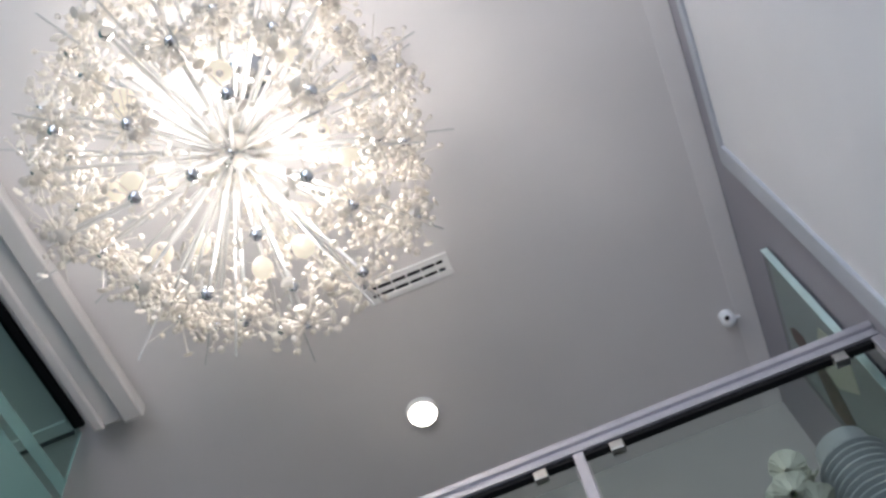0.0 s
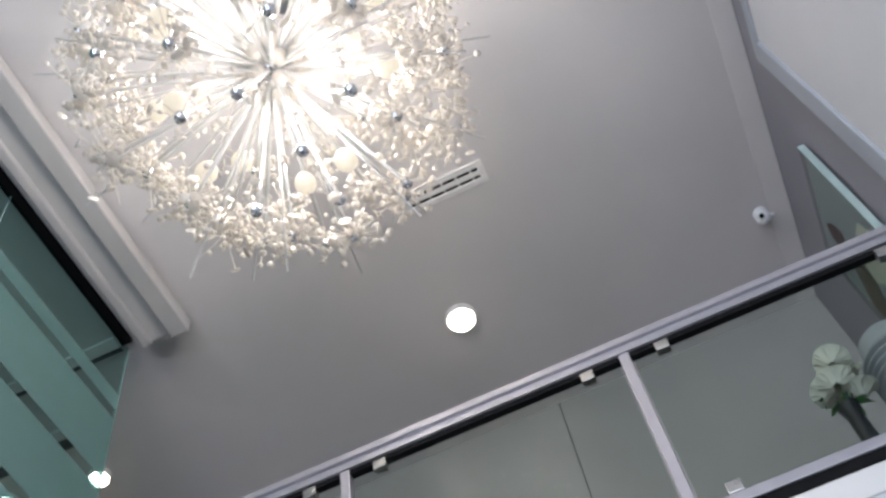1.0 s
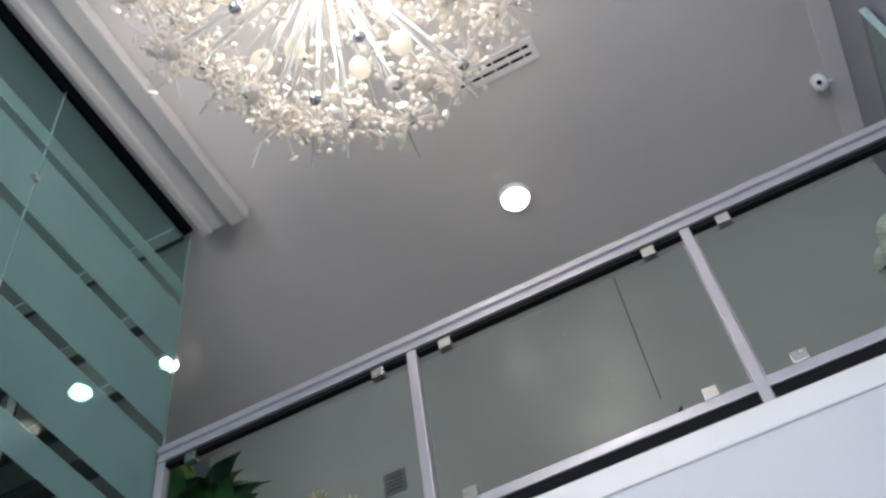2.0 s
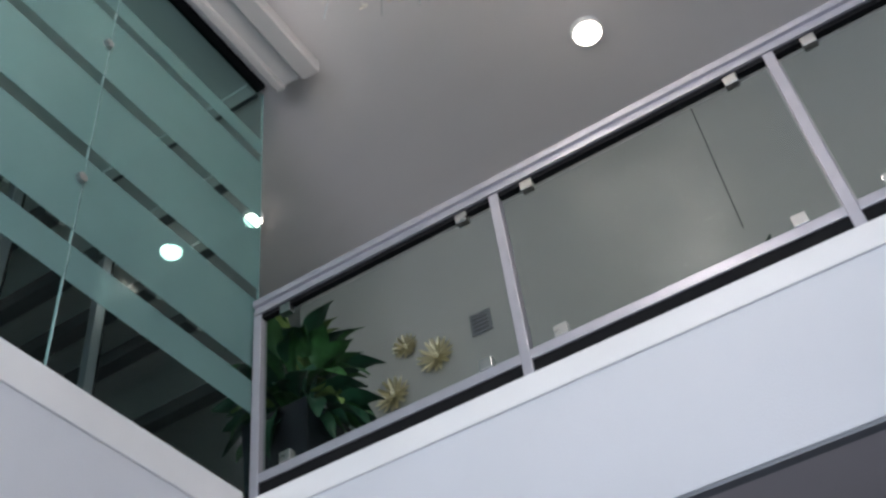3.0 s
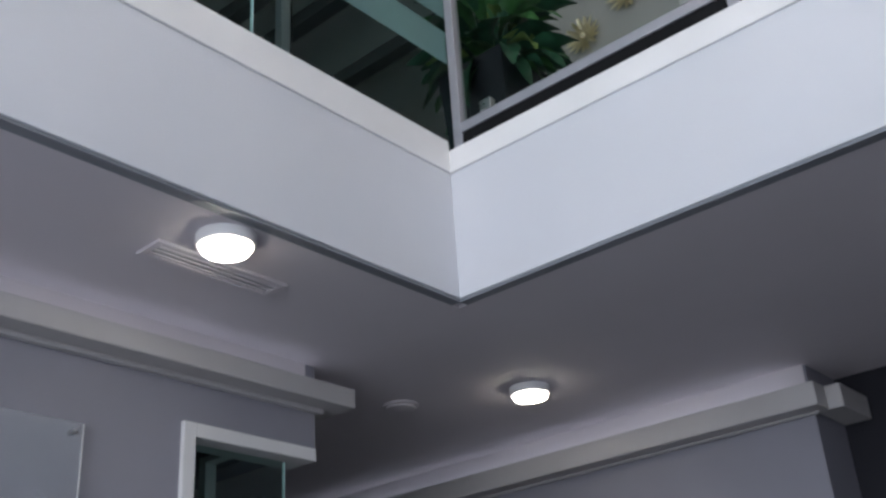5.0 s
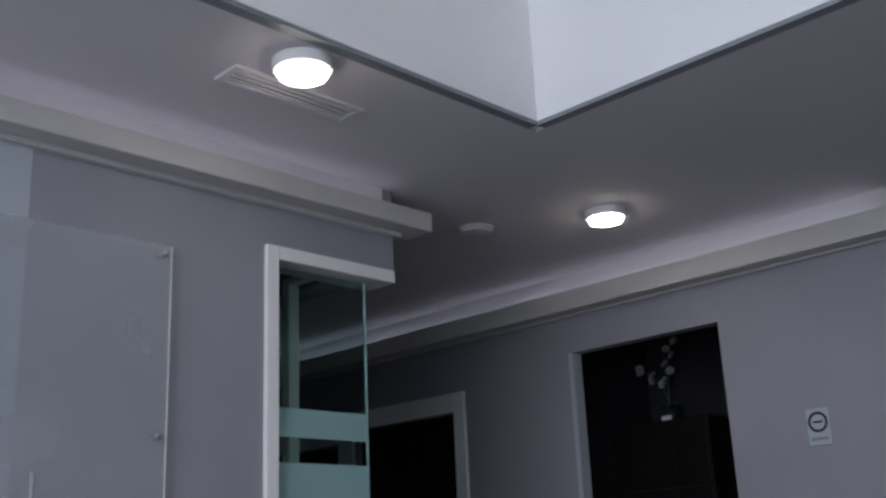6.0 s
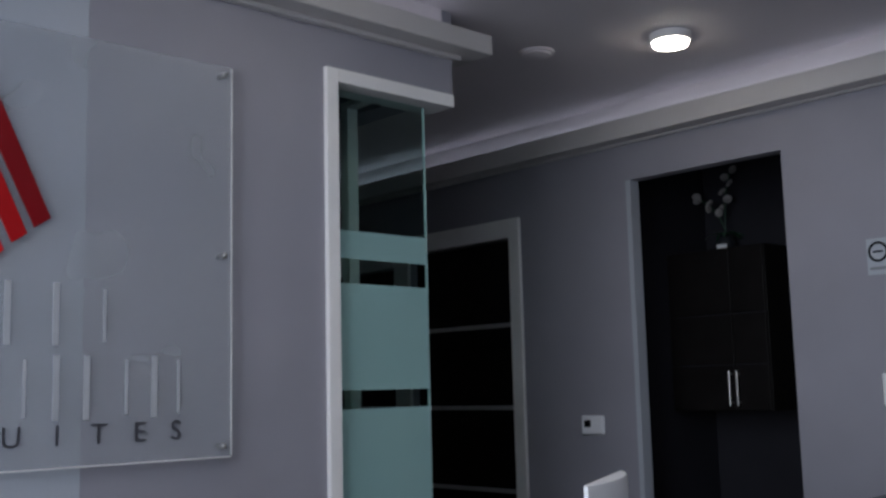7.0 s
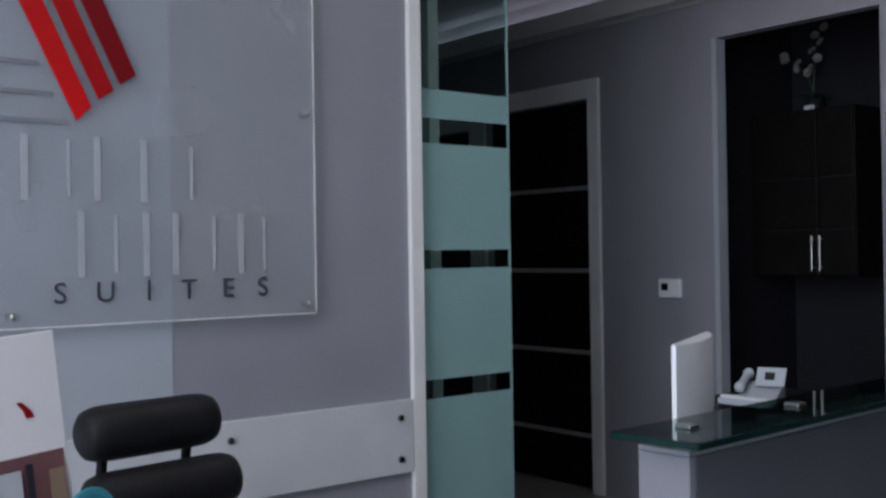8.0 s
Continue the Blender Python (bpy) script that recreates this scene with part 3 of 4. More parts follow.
for k in range(22):
    cz = 1 - 2 * (k + 0.5) / 22
    a = k * 2.39996
    s = math.sqrt(1 - cz * cz)
    d = Vector((s * math.cos(a), s * math.sin(a), cz))
    if bead_mesh is None:
        bm = bmesh.new()
        ball(bm, (0, 0, 0), 0.034, 14, 10)
        bead_mesh = mesh_of("hub_bead", bm, M_CRYSTAL, True)
    b = part("hub_bead", bead_mesh, None, ch)
    b.location = d * 0.125

clusters = [crystal_cluster(s, 36) for s in range(4)]
bare = crystal_cluster(9, 7)
NROD = 72
rods = {}
for k in range(NROD):
    cz = 0.93 - 1.93 * (k + 0.5) / NROD
    a = k * 2.39996
    s = math.sqrt(max(0, 1 - cz * cz))
    d = Vector((s * math.cos(a), s * math.sin(a), cz * 0.97)).normalized()
    ln = CR * rng.choice((0.86, 0.94, 1.0, 1.0, 1.06))
    key = round(ln, 2)
    if key not in rods:
        bm = bmesh.new()
        cone(bm, (0, 0, 0.07), (0, 0, ln), 0.0090, 0.0085, 8)
        rods[key] = mesh_of("rod", bm, M_ROD, True)
    q = d.to_track_quat("Z", "Y")
    r = part("rod", rods[key], None, ch)
    r.rotation_mode, r.rotation_quaternion = "QUATERNION", q
    c = part("crystal_flower", bare if (cz < -0.80 or k % 9 == 4) else clusters[k % 4], None, ch)
    c.location = d * ln
    c.rotation_mode, c.rotation_quaternion = "QUATERNION", q @ Euler((0, 0, rng.uniform(0, 6))).to_quaternion()
# longer bare spikes between the flowers
bm = bmesh.new()
cone(bm, (0, 0, 0.07), (0, 0, CR * 1.21), 0.006, 0.004, 8)
spike = mesh_of("spike", bm, M_ROD, True)
for k in range(40):
    cz = 0.9 - 1.85 * (k + 0.5) / 40
    a = k * 2.39996 + 1.1
    s = math.sqrt(1 - cz * cz)
    r = part("spike", spike, None, ch)
    r.rotation_mode, r.rotation_quaternion = "QUATERNION", Vector((s * math.cos(a), s * math.sin(a), cz)).to_track_quat("Z", "Y")
bm = bmesh.new()
lathe(bm, [(0.008, 0.0), (0.016, 0.004), (0.034, 0.018), (0.044, 0.04), (0.046, 0.055), (0.040, 0.078), (0.026, 0.094), (0.003, 0.101)], 20)
bulb = mesh_of("bulb", bm, M_BULB, True)
for k in range(18):
    cz = 0.75 - 1.5 * (k + 0.5) / 18
    a = k * 2.39996 + 0.5
    s = math.sqrt(1 - cz * cz)
    d = Vector((s * math.cos(a), s * math.sin(a), cz))
    r = part("bulb", bulb, None, ch, "glowing bulb")
    r.location = d * 0.44
    r.rotation_mode, r.rotation_quaternion = "QUATERNION", d.to_track_quat("Z", "Y")


# ---- sign on the wall ----
def slab(bm, pts, x0, x1):
    """A prism over a polygon given in (y, z), from x0 to x1."""
    a = [bm.verts.new((x0, y, z)) for y, z in pts]
    b = [bm.verts.new((x1, y, z)) for y, z in pts]
    bm.faces.new(a)
    bm.faces.new(list(reversed(b)))
    for i in range(len(pts)):
        j = (i + 1) % len(pts)
        bm.faces.new((a[i], b[i], b[j], a[j]))
    return bm


XS = SX + 0.030
sign = thing("wall_sign", "frosted acrylic wall sign with red stripes and pale lettering", "sign", (0, 0, 0))
part("panel", rbox(XS - 0.005, XS + 0.005, -0.35, 1.832, 1.292, 2.633, 0.0015), M_ACRYL, sign, "frosted acrylic panel")
part("edge", rbox(XS - 0.0045, XS + 0.0045, 1.833, 1.836, 1.294, 2.631, 0), M_WHITE, sign, "bright polished edge")
part("edge", rbox(XS - 0.0045, XS + 0.0045, -0.35, 1.832, 1.288, 1.2915, 0), M_WHITE, sign, "bright polished edge")
for y, z in ((1.80, 2.60), (1.80, 1.965), (1.80, 1.325), (0.83, 1.325), (0.83, 2.60), (-0.3, 1.325), (-0.3, 2.60)):
    bm = bmesh.new()
    cone(bm, (SX, y, z), (XS + 0.012, y, z), 0.010, 0.010, 16)
    ball(bm, (XS + 0.012, y, z), 0.010, 12, 6)
    part("standoff", bm, M_STEEL, sign, "steel standoff bolt", True)
XL = XS + 0.006
for (ya, za), (yb, zb), m in (((1.02, 1.89), (1.062, 1.934), M_RED), ((1.086, 1.957), (1.130, 1.987), M_RED_MID), ((1.152, 2.007), (1.20, 2.04), M_RED2)):
    lift, lean = 2.52 - za, -0.485
    bm = bmesh.new()
    slab(bm, [(ya, za), (yb, zb), (yb + (2.52 - zb) * lean * 0.96, 2.52), (ya + lift * lean, 2.52)], XL, XL + 0.008)
    part("stripe", bm, m, sign, "slanting red stripe")
for (y0, y1, z0), m in (((0.45, 0.91, 2.045), M_LINE), ((0.45, 0.95, 1.96), M_LINE), ((0.45, 0.99, 1.88), M_LINE)):
    bm = bmesh.new()
    slab(bm, [(y0, z0 + 0.012), (y0, z0), (y1 + 0.006, z0 - 0.004), (y1, z0 + 0.008)], XL, XL + 0.006)
    part("emblem_line", bm, m, sign, "thin grey line of the emblem")


def upright(y0, y1, z0, z1):
    """One plain mark of the sign: a broad and a thin upright bar."""
    w = 0.010
    part("raised_mark", rbox(XL, XL + 0.003, y0, y0 + 2 * w, z0, z1, 0.001), M_LETTER, sign, "pale raised mark")
    if y1 - y0 > 0.09:
        part("raised_mark", rbox(XL, XL + 0.003, y1 - w, y1, z0 + 0.012, z1 - 0.012, 0.001), M_LETTER, sign, "pale raised mark")


for y0, y1 in ((0.86, 1.00), (1.07, 1.14), (1.215, 1.385)):
    upright(y0, y1, 1.655, 1.845)
for y0, y1 in ((1.02, 1.14), (1.22, 1.26), (1.315, 1.46), (1.54, 1.64)):
    upright(y0, y1, 1.43, 1.625)


def lettering(text, size, x, y, z, material, parent, depth=0.004):
    """One raised character, facing +x."""
    cu = bpy.data.curves.new("letter", "FONT")
    cu.body, cu.size, cu.extrude, cu.align_x = text, size, depth / 2, "CENTER"
    tmp = bpy.data.objects.new("letter", cu)
    me = bpy.data.meshes.new_from_object(tmp)
    bpy.data.objects.remove(tmp)
    me.materials.append(material)
    ob = new("letter", me)
    ob.matrix_world = Matrix.Translation((x, y, z)) @ Matrix(((0, 0, 1, 0), (1, 0, 0, 0), (0, 1, 0, 0), (0, 0, 0, 1)))
    ob.parent = parent
    return ob


for ch_, y in zip("SUITES", (0.965, 1.10, 1.235, 1.365, 1.50, 1.625)):
    lettering(ch_, 0.088, XL + 0.004, y, 1.357, M_LETTER_DK, sign)

board = thing("wall_board", "pale laminate rail board bolted along the wall", "wall board", (0, 0, 0))
part("plank", rbox(SX, SX + 0.022, -2.5, 2.25, 0.69, 0.955, 0.003), M_LIGHTPLANK, board)
for y, z in ((2.19, 0.892), (2.19, 0.742), (1.51, 0.892), (1.51, 0.742), (0.6, 0.892), (0.6, 0.742)):
    bm = bmesh.new()
    cone(bm, (SX + 0.02, y, z), (SX + 0.03, y, z), 0.013, 0.011, 16)
    part("bolt", bm, M_BOLT, board, "dark chrome bolt", True)


# ---- fittings on the wall with the doors ----
th = thing("thermostat", "white wall thermostat with a small dark display", "thermostat", (-4.01, WB, 1.272))
part("case", rbox(-0.08, 0.08, -0.028, 0, -0.055, 0.055, 0.012, 3), M_PLASTIC, th)
part("display", rbox(-0.055, -0.008, -0.031, -0.026, -0.012, 0.028, 0.002), M_SCREEN, th, "dark display")
part("button", rbox(0.012, 0.045, -0.031, -0.026, -0.002, 0.012, 0.002), M_PLASTIC, th)
kp = thing("alarm_keypad", "white wall keypad with a dark display", "keypad", (-2.21, WB, 1.445))
part("case", rbox(-0.09, 0.09, -0.03, 0, -0.075, 0.075, 0.01, 3), M_PLASTIC, kp)
part("display", rbox(-0.05, 0.07, -0.033, -0.028, 0.015, 0.055, 0.002), M_SCREEN, kp, "dark display")
for k in range(6):
    part("button", rbox(-0.05 + 0.04 * (k % 3), -0.024 + 0.04 * (k % 3), -0.033, -0.028, -0.05 + 0.03 * (k // 3), -0.032 + 0.03 * (k // 3), 0.002), M_PLASTIC, kp)
ns = thing("notice_plate", "small pale wall notice with a dark ring symbol", "notice", (-2.28, WB, 2.055))
part("plate", rbox(-0.055, 0.055, -0.008, 0, -0.085, 0.085, 0.002), M_LIGHTGREY, ns)
bm = bmesh.new()
for k in range(28):
    a0, a1 = 2 * math.pi * k / 28, 2 * math.pi * (k + 1) / 28
    q = [bm.verts.new((r * math.cos(a), -0.0095, 0.022 + r * math.sin(a))) for r, a in ((0.036, a0), (0.048, a0), (0.048, a1), (0.036, a1))]
    bm.faces.new(q)
bmesh.ops.remove_doubles(bm, verts=bm.verts, dist=1e-5)
part("ring", bm, M_SCREEN, ns, "dark ring")
bm = bmesh.new()
box(bm, -0.024, 0.024, -0.0105, -0.0085, 0.018, 0.027)
part("symbol", bm, M_SCREEN, ns, "dark bar in the ring")
part("text_bar", rbox(-0.042, 0.042, -0.0105, -0.0085, -0.062, -0.048, 0), M_LINE, ns, "unreadable grey line of text")
sd = thing("smoke_detector", "flat round white detector on the low ceiling", "smoke detector", (-3.385, 3.62, Z_LOW))
part("base", lathe(bmesh.new(), [(0.02, 0), (0.088, -0.001), (0.088, -0.010), (0.080, -0.014), (0.01, -0.0142)], 36), M_CEIL_LOW, sd, "", True)
part("cover", lathe(bmesh.new(), [(0.074, -0.013), (0.070, -0.022), (0.045, -0.027), (0.003, -0.028)], 36), M_CEIL_LOW, sd, "", True)
sc = thing("security_camera", "small white dome security camera on the ceiling", "security camera", (1.245, 3.87, Z_UP))
sc.scale = (0.85, 0.85, 0.85)
part("base", lathe(bmesh.new(), [(0.01, 0), (0.05, -0.001), (0.05, -0.02), (0.042, -0.028), (0.01, -0.03)], 28), M_PLASTIC, sc, "", True)
bm = bmesh.new()
ball(bm, (0, 0, -0.06), 0.052, 24, 14)
part("dome", bm, M_PLASTIC, sc, "white ball housing", True)
bm = bmesh.new()
cone(bm, (-0.012, -0.035, -0.085), (-0.016, -0.046, -0.102), 0.018, 0.017, 16)
part("lens", bm, M_SCREEN, sc, "dark lens")
bm = bmesh.new()
cone(bm, (0.05, 0.01, -0.05), (0.082, 0.012, -0.056), 0.012, 0.010, 12)
part("cable_plug", bm, M_PLASTIC, sc)

# alcove cupboards
cb = thing("wall_cabinet", "dark wooden wall cabinets in the alcove with steel handles", "cabinet", (O0 - 0.14, 5.30, 1.33))
part("body", rbox(-0.058, 0.60, 0.02, 0.45, 0, 0.95, 0.003), M_DARKWOOD, cb)
for k, (z0, z1) in enumerate(((0.004, 0.262), (0.268, 0.555), (0.561, 0.946))):
    for x0, x1 in ((-0.054, 0.375), (0.381, 0.596)):
        dd = part("front", rbox(x0, x1, 0, 0.019, z0, z1, 0.003), M_DARKWOOD, cb)
        if k == 0:
            bm = bmesh.new()
            x = x1 - 0.022 if x0 < 0.3 else x0 + 0.022
            cone(bm, (x, -0.028, 0.03), (x, -0.028, 0.23), 0.007, 0.007, 12)
            cone(bm, (x, -0.028, 0.05), (x, 0.0, 0.05), 0.005, 0.005, 8)
            cone(bm, (x, -0.028, 0.21), (x, 0.0, 0.21), 0.005, 0.005, 8)
            part("handle", bm, M_STEEL, dd, "steel bar handle", True)
    if k:
        part("reveal", rbox(0.0, 0.6, -0.002, 0.003, z0 - 0.007, z0 - 0.002, 0), M_DARK, cb)

# ---- reception desk, turned a little ----
dk = thing("reception_desk", "grey reception desk with a thick green-edged glass shelf", "desk", (-1.633, 1.841, 0))
dk.rotation_euler = (0, 0, radians(3.5))
# front's shade is put into its colour, darker than the end panel
part("front_panel", rbox(-0.14, -0.11, 0.151, 2.3, 0.0, 0.985, 0.004), M_DESK, dk, "front panel, its grey darkened for shade")
part("end_panel", rbox(-0.262, -0.110, 0.125, 0.150, 0.0, 0.985, 0.004), M_GREY, dk, "mid grey end panel")
part("cap", rbox(-0.262, -0.11, 0.125, 2.3, 0.986, 1.0, 0.003), M_GREY, dk)
part("worktop", rbox(-0.56, -0.142, 0.20, 1.2, 0.70, 0.735, 0.004), M_DESK, dk)
part("side_panel", rbox(-0.56, -0.53, 0.20, 1.2, 0.0, 0.699, 0.004), M_DESK, dk)
g = part("glass_shelf", rbox(-0.245, 0, 0, 2.4, 1.032, 1.050, 0.002), M_GLASS_DK, dk, "thick glass shelf")
part("shelf_edge", rbox(0.0003, 0.0028, 0, 2.4, 1.033, 1.049, 0), M_GLASS_EDGE, g, "bright green glass edge")
part("shelf_edge", rbox(-0.245, 0, -0.0028, -0.0003, 1.033, 1.049, 0), M_GLASS_EDGE, g, "bright green glass edge")
for y in (0.13, 0.64, 1.3, 2.0):
    part("standoff", rbox(-0.16, -0.11, y, y + 0.05, 1.0, 1.031, 0.003), M_STEEL, dk, "steel standoff")
    part("standoff_cap", rbox(-0.157, -0.113, y + 0.003, y + 0.047, 1.0505, 1.060, 0.002), M_STEEL, dk, "square steel cap")

mo = thing("computer_monitor", "white all-in-one computer seen from behind on the desk", "computer", (-2.045, 2.345, 0.735))
mo.rotation_euler = (0, 0, radians(90 + 27))
# local x runs along the screen, local y looks away from the screen
bm = bmesh.new()
n = 14
prev = None
for k in range(n + 1):
    u = -0.25 + 0.5 * k / n
    bulge = 0.012 + 0.042 * (1 - (abs(u) / 0.25) ** 2.2)
    ring = [bm.verts.new((u, 0.0, 0.07)), bm.verts.new((u, 0.0, 0.50)), bm.verts.new((u, -bulge * 0.92, 0.498)), bm.verts.new((u, -bulge, 0.488)), bm.verts.new((u, -bulge, 0.082)), bm.verts.new((u, -bulge * 0.92, 0.072))]
    if prev:
        for i in range(6):
            bm.faces.new((prev[i], prev[(i + 1) % 6], ring[(i + 1) % 6], ring[i]))
    else:
        bm.faces.new(ring)
    prev = ring
bm.faces.new(list(reversed(prev)))
part("housing", bm, M_PLASTIC, mo, "white curved housing", True)
part("screen", rbox(-0.24, 0.24, 0.0005, 0.004, 0.14, 0.49, 0.001), M_SCREEN, mo, "dark screen")
part("port_plate", rbox(0.06, 0.12, -0.058, -0.05, 0.25, 0.30, 0.003), M_LINE, mo, "grey port plate")
bm = bmesh.new()
box(bm, -0.07, 0.07, -0.075, -0.062, 0.005, 0.22)
box(bm, -0.09, 0.09, -0.10, 0.09, 0.0, 0.008)
part("stand", bevel(bm, 0.003), M_PLASTIC, mo, "white plastic foot")

cr = thing("credenza", "dark low credenza behind the reception desk", "credenza", (-2.62, 3.45, 0))
part("body", rbox(-0.10, 0.55, -0.25, 0.3, 0, 0.885, 0.004), M_DARK, cr)
part("top", rbox(-0.12, 0.57, -0.27, 0.3, 0.886, 0.91, 0.004), M_DARKWOOD, cr)
for x in (0.065, 0.385):
    part("door", rbox(x - 0.155, x + 0.155, -0.266, -0.2505, 0.06, 0.865, 0.003), M_DARKWOOD, cr)
# phone and tray wear a grey that carries the shade they stand in
ph = thing("desk_phone", "desk phone with a tilted display, greyed for shade", "telephone", (-2.49, 3.33, 0.91))
ph.rotation_euler = (0, 0, radians(20))
ph.scale = (0.72, 0.72, 0.72)
bm = bmesh.new()
slab(bm, [(-0.10, 0), (0.10, 0), (0.10, 0.10), (-0.10, 0.03)], -0.10, 0.10)
part("base", bevel(bm, 0.006), M_LIGHTGREY, ph)
bm = bmesh.new()
box(bm, -0.06, 0.09, -0.004, 0.008, -0.055, 0.055)
bmesh.ops.rotate(bm, verts=bm.verts, cent=(0, 0, 0), matrix=Matrix.Rotation(radians(-35), 3, "X"))
bmesh.ops.translate(bm, verts=bm.verts, vec=(0.03, 0.03, 0.13))
part("display_housing", bevel(bm, 0.004), M_LIGHTGREY, ph)
bm = bmesh.new()
box(bm, -0.015, 0.035, -0.007, -0.0045, -0.022, 0.022)
bmesh.ops.rotate(bm, verts=bm.verts, cent=(0, 0, 0), matrix=Matrix.Rotation(radians(-35), 3, "X"))
bmesh.ops.translate(bm, verts=bm.verts, vec=(0.03, 0.03, 0.13))
part("display", bm, M_SCREEN, ph, "dark display")
bm = bmesh.new()
cone(bm, (-0.085, -0.09, 0.085), (-0.085, 0.09, 0.14), 0.020, 0.020, 12)
ball(bm, (-0.085, -0.085, 0.083), 0.03, 12, 8)
ball(bm, (-0.085, 0.085, 0.136), 0.03, 12, 8)
part("handset", bm, M_LIGHTGREY, ph, "handset, greyed for shade", True)
pt = thing("paper_tray", "flat paper tray with a stack of sheets, greyed for shade", "paper tray", (-2.475, 3.26, 0.91))
part("tray", rbox(-0.11, 0.115, -0.07, -0.03, 0.0, 0.022, 0.003), M_LIGHTGREY, pt)
part("sheets", rbox(-0.10, 0.105, -0.066, -0.034, 0.0225, 0.034, 0.001), M_PAPER, pt, "stack of sheets")

# ---- lounge chair of black rollers, and the display board ----
ca = thing("roller_chair", "black chair with padded cylinder cushions on a black frame", "chair", (-2.62, 1.0, 0))
ca.rotation_euler = (0, 0, radians(9))
def roller(x, z, r, w, name):
    bm = bmesh.new()
    prof = [(0.002, -w), (r * 0.62, -w), (r * 0.86, -w + 0.012), (r * 0.97, -w + 0.035), (r, -w + 0.07), (r, w - 0.07), (r * 0.97, w - 0.035), (r * 0.86, w - 0.012), (r * 0.62, w), (0.002, w)]
    lathe(bm, prof, 28)
    bmesh.ops.rotate(bm, verts=bm.verts, cent=(0, 0, 0), matrix=Matrix.Rotation(radians(90), 3, "X"))
    bmesh.ops.translate(bm, verts=bm.verts, vec=(x, 0, z))
    return part(name, bm, M_BLACK, ca, "padded black cylinder", True)
for k, (x, z) in enumerate(((-0.035, 1.065), (0.025, 0.915), (0.065, 0.77), (0.095, 0.625))):
    roller(x, z, 0.068, 0.185 if k == 0 else 0.205, "back_cushion")
for k in range(4):
    roller(0.16 + 0.14 * k, 0.455, 0.068, 0.22, "seat_cushion")
for y in (-0.12, 0.12):
    bm = bmesh.new()
    pts = [(-0.05, 1.03), (-0.065, 0.95), (-0.04, 0.85), (0.0, 0.70), (0.03, 0.55), (0.07, 0.40), (0.12, 0.375), (0.62, 0.375)]
    for p, q in zip(pts, pts[1:]):
        cone(bm, (p[0], y, p[1]), (q[0], y, q[1]), 0.013, 0.013, 10)
        ball(bm, (q[0], y, q[1]), 0.013, 10, 6)
    part("frame", bm, M_BLACK, ca, "bent black tube", True)
for x in (0.10, 0.58):
    for y in (-0.13, 0.13):
        bm = bmesh.new()
        cone(bm, (x, y, 0), (x, y, 0.375), 0.012, 0.014, 12)
        part("leg", bm, M_CHROME, ca, "chrome leg", True)

bd = thing("display_board", "white printed display board on a floor stand", "display board", (-2.20, 0.345, 0))
bd.rotation_euler = (0, radians(-3), radians(4))
sheet = [part("board", rbox(-0.012, 0.0, -0.35, 0.315, 0.35, 1.322, 0.003), M_PAPER, bd)]
sheet.append(part("photo", rbox(0.0005, 0.003, 0.07, 0.305, 0.80, 1.085, 0), M_PHOTO_RED, bd, "brownish printed photo"))
for y0, y1, z0, z1, m in ((0.16, 0.215, 0.92, 1.06, M_VASE), (0.075, 0.13, 0.86, 1.07, M_BROWN), (0.268, 0.30, 0.93, 1.05, M_BROWN), (0.134, 0.155, 0.84, 1.07, M_DARK), (0.222, 0.236, 0.84, 1.07, M_DARK), (0.165, 0.185, 0.86, 0.96, M_DARK), (0.24, 0.315, 0.80, 0.955, M_PAPER), (0.26, 0.285, 0.905, 0.93, M_RED2)):
    sheet.append(part("photo_patch", rbox(0.0032 + 0.002 * len(sheet), 0.005 + 0.002 * len(sheet), y0, y1, z0, z1, 0), m, bd))
bm = bmesh.new()
slab(bm, [(0.240, 1.157), (0.256, 1.157), (0.250, 1.172), (0.234, 1.190), (0.224, 1.190), (0.236, 1.172)], 0.0005, 0.003)
sheet.append(part("red_mark", bm, M_RED2, bd, "small red printed mark"))
bm = bmesh.new()
lathe(bm, [(0.034, -0.002), (0.048, -0.002), (0.051, 0.0), (0.048, 0.006), (0.036, 0.006), (0.034, 0.003)], 36)
bmesh.ops.rotate(bm, verts=bm.verts, cent=(0, 0, 0), matrix=Matrix.Rotation(radians(90), 3, "Y"))
bmesh.ops.translate(bm, verts=bm.verts, vec=(0.03, 0.352, 0.974))
part("round_badge", bm, M_TEAL, bd, "round teal plastic badge", True)
for o in sheet:
    o.rotation_euler, o.location = (radians(5), 0, 0), (0, 0.10, 0)
for y in (-0.2, 0.2):
    bm = bmesh.new()
    cone(bm, (-0.02, y, 0.0), (-0.02, y, 1.2), 0.010, 0.010, 10)
    cone(bm, (-0.18, y, 0.006), (0.16, y, 0.006), 0.012, 0.012, 10)
    part("stand_leg", bm, M_STEEL, bd, "steel stand leg", True)

# ---- upper landing ----
pl = thing("potted_plant", "broad-leaved green plant in a tall dark planter", "plant", (-2.42, 3.33, Z_SILL - 0.03))
bm = bmesh.new()
lathe(bm, [(0.20, 0.0), (0.22, 0.01), (0.265, 0.58), (0.27, 0.60), (0.245, 0.60), (0.24, 0.56), (0.01, 0.555)], 4)
bmesh.ops.rotate(bm, verts=bm.verts, cent=(0, 0, 0), matrix=Matrix.Rotation(radians(45), 3, "Z"))
part("planter", bm, M_POT, pl, "tall dark planter")
part("soil", lathe(bmesh.new(), [(0.02, 0.56), (0.13, 0.565), (0.06, 0.58), (0.004, 0.585)], 20), M_SOIL, pl, "dark soil")
rl = random.Random(11)
bm = bmesh.new()
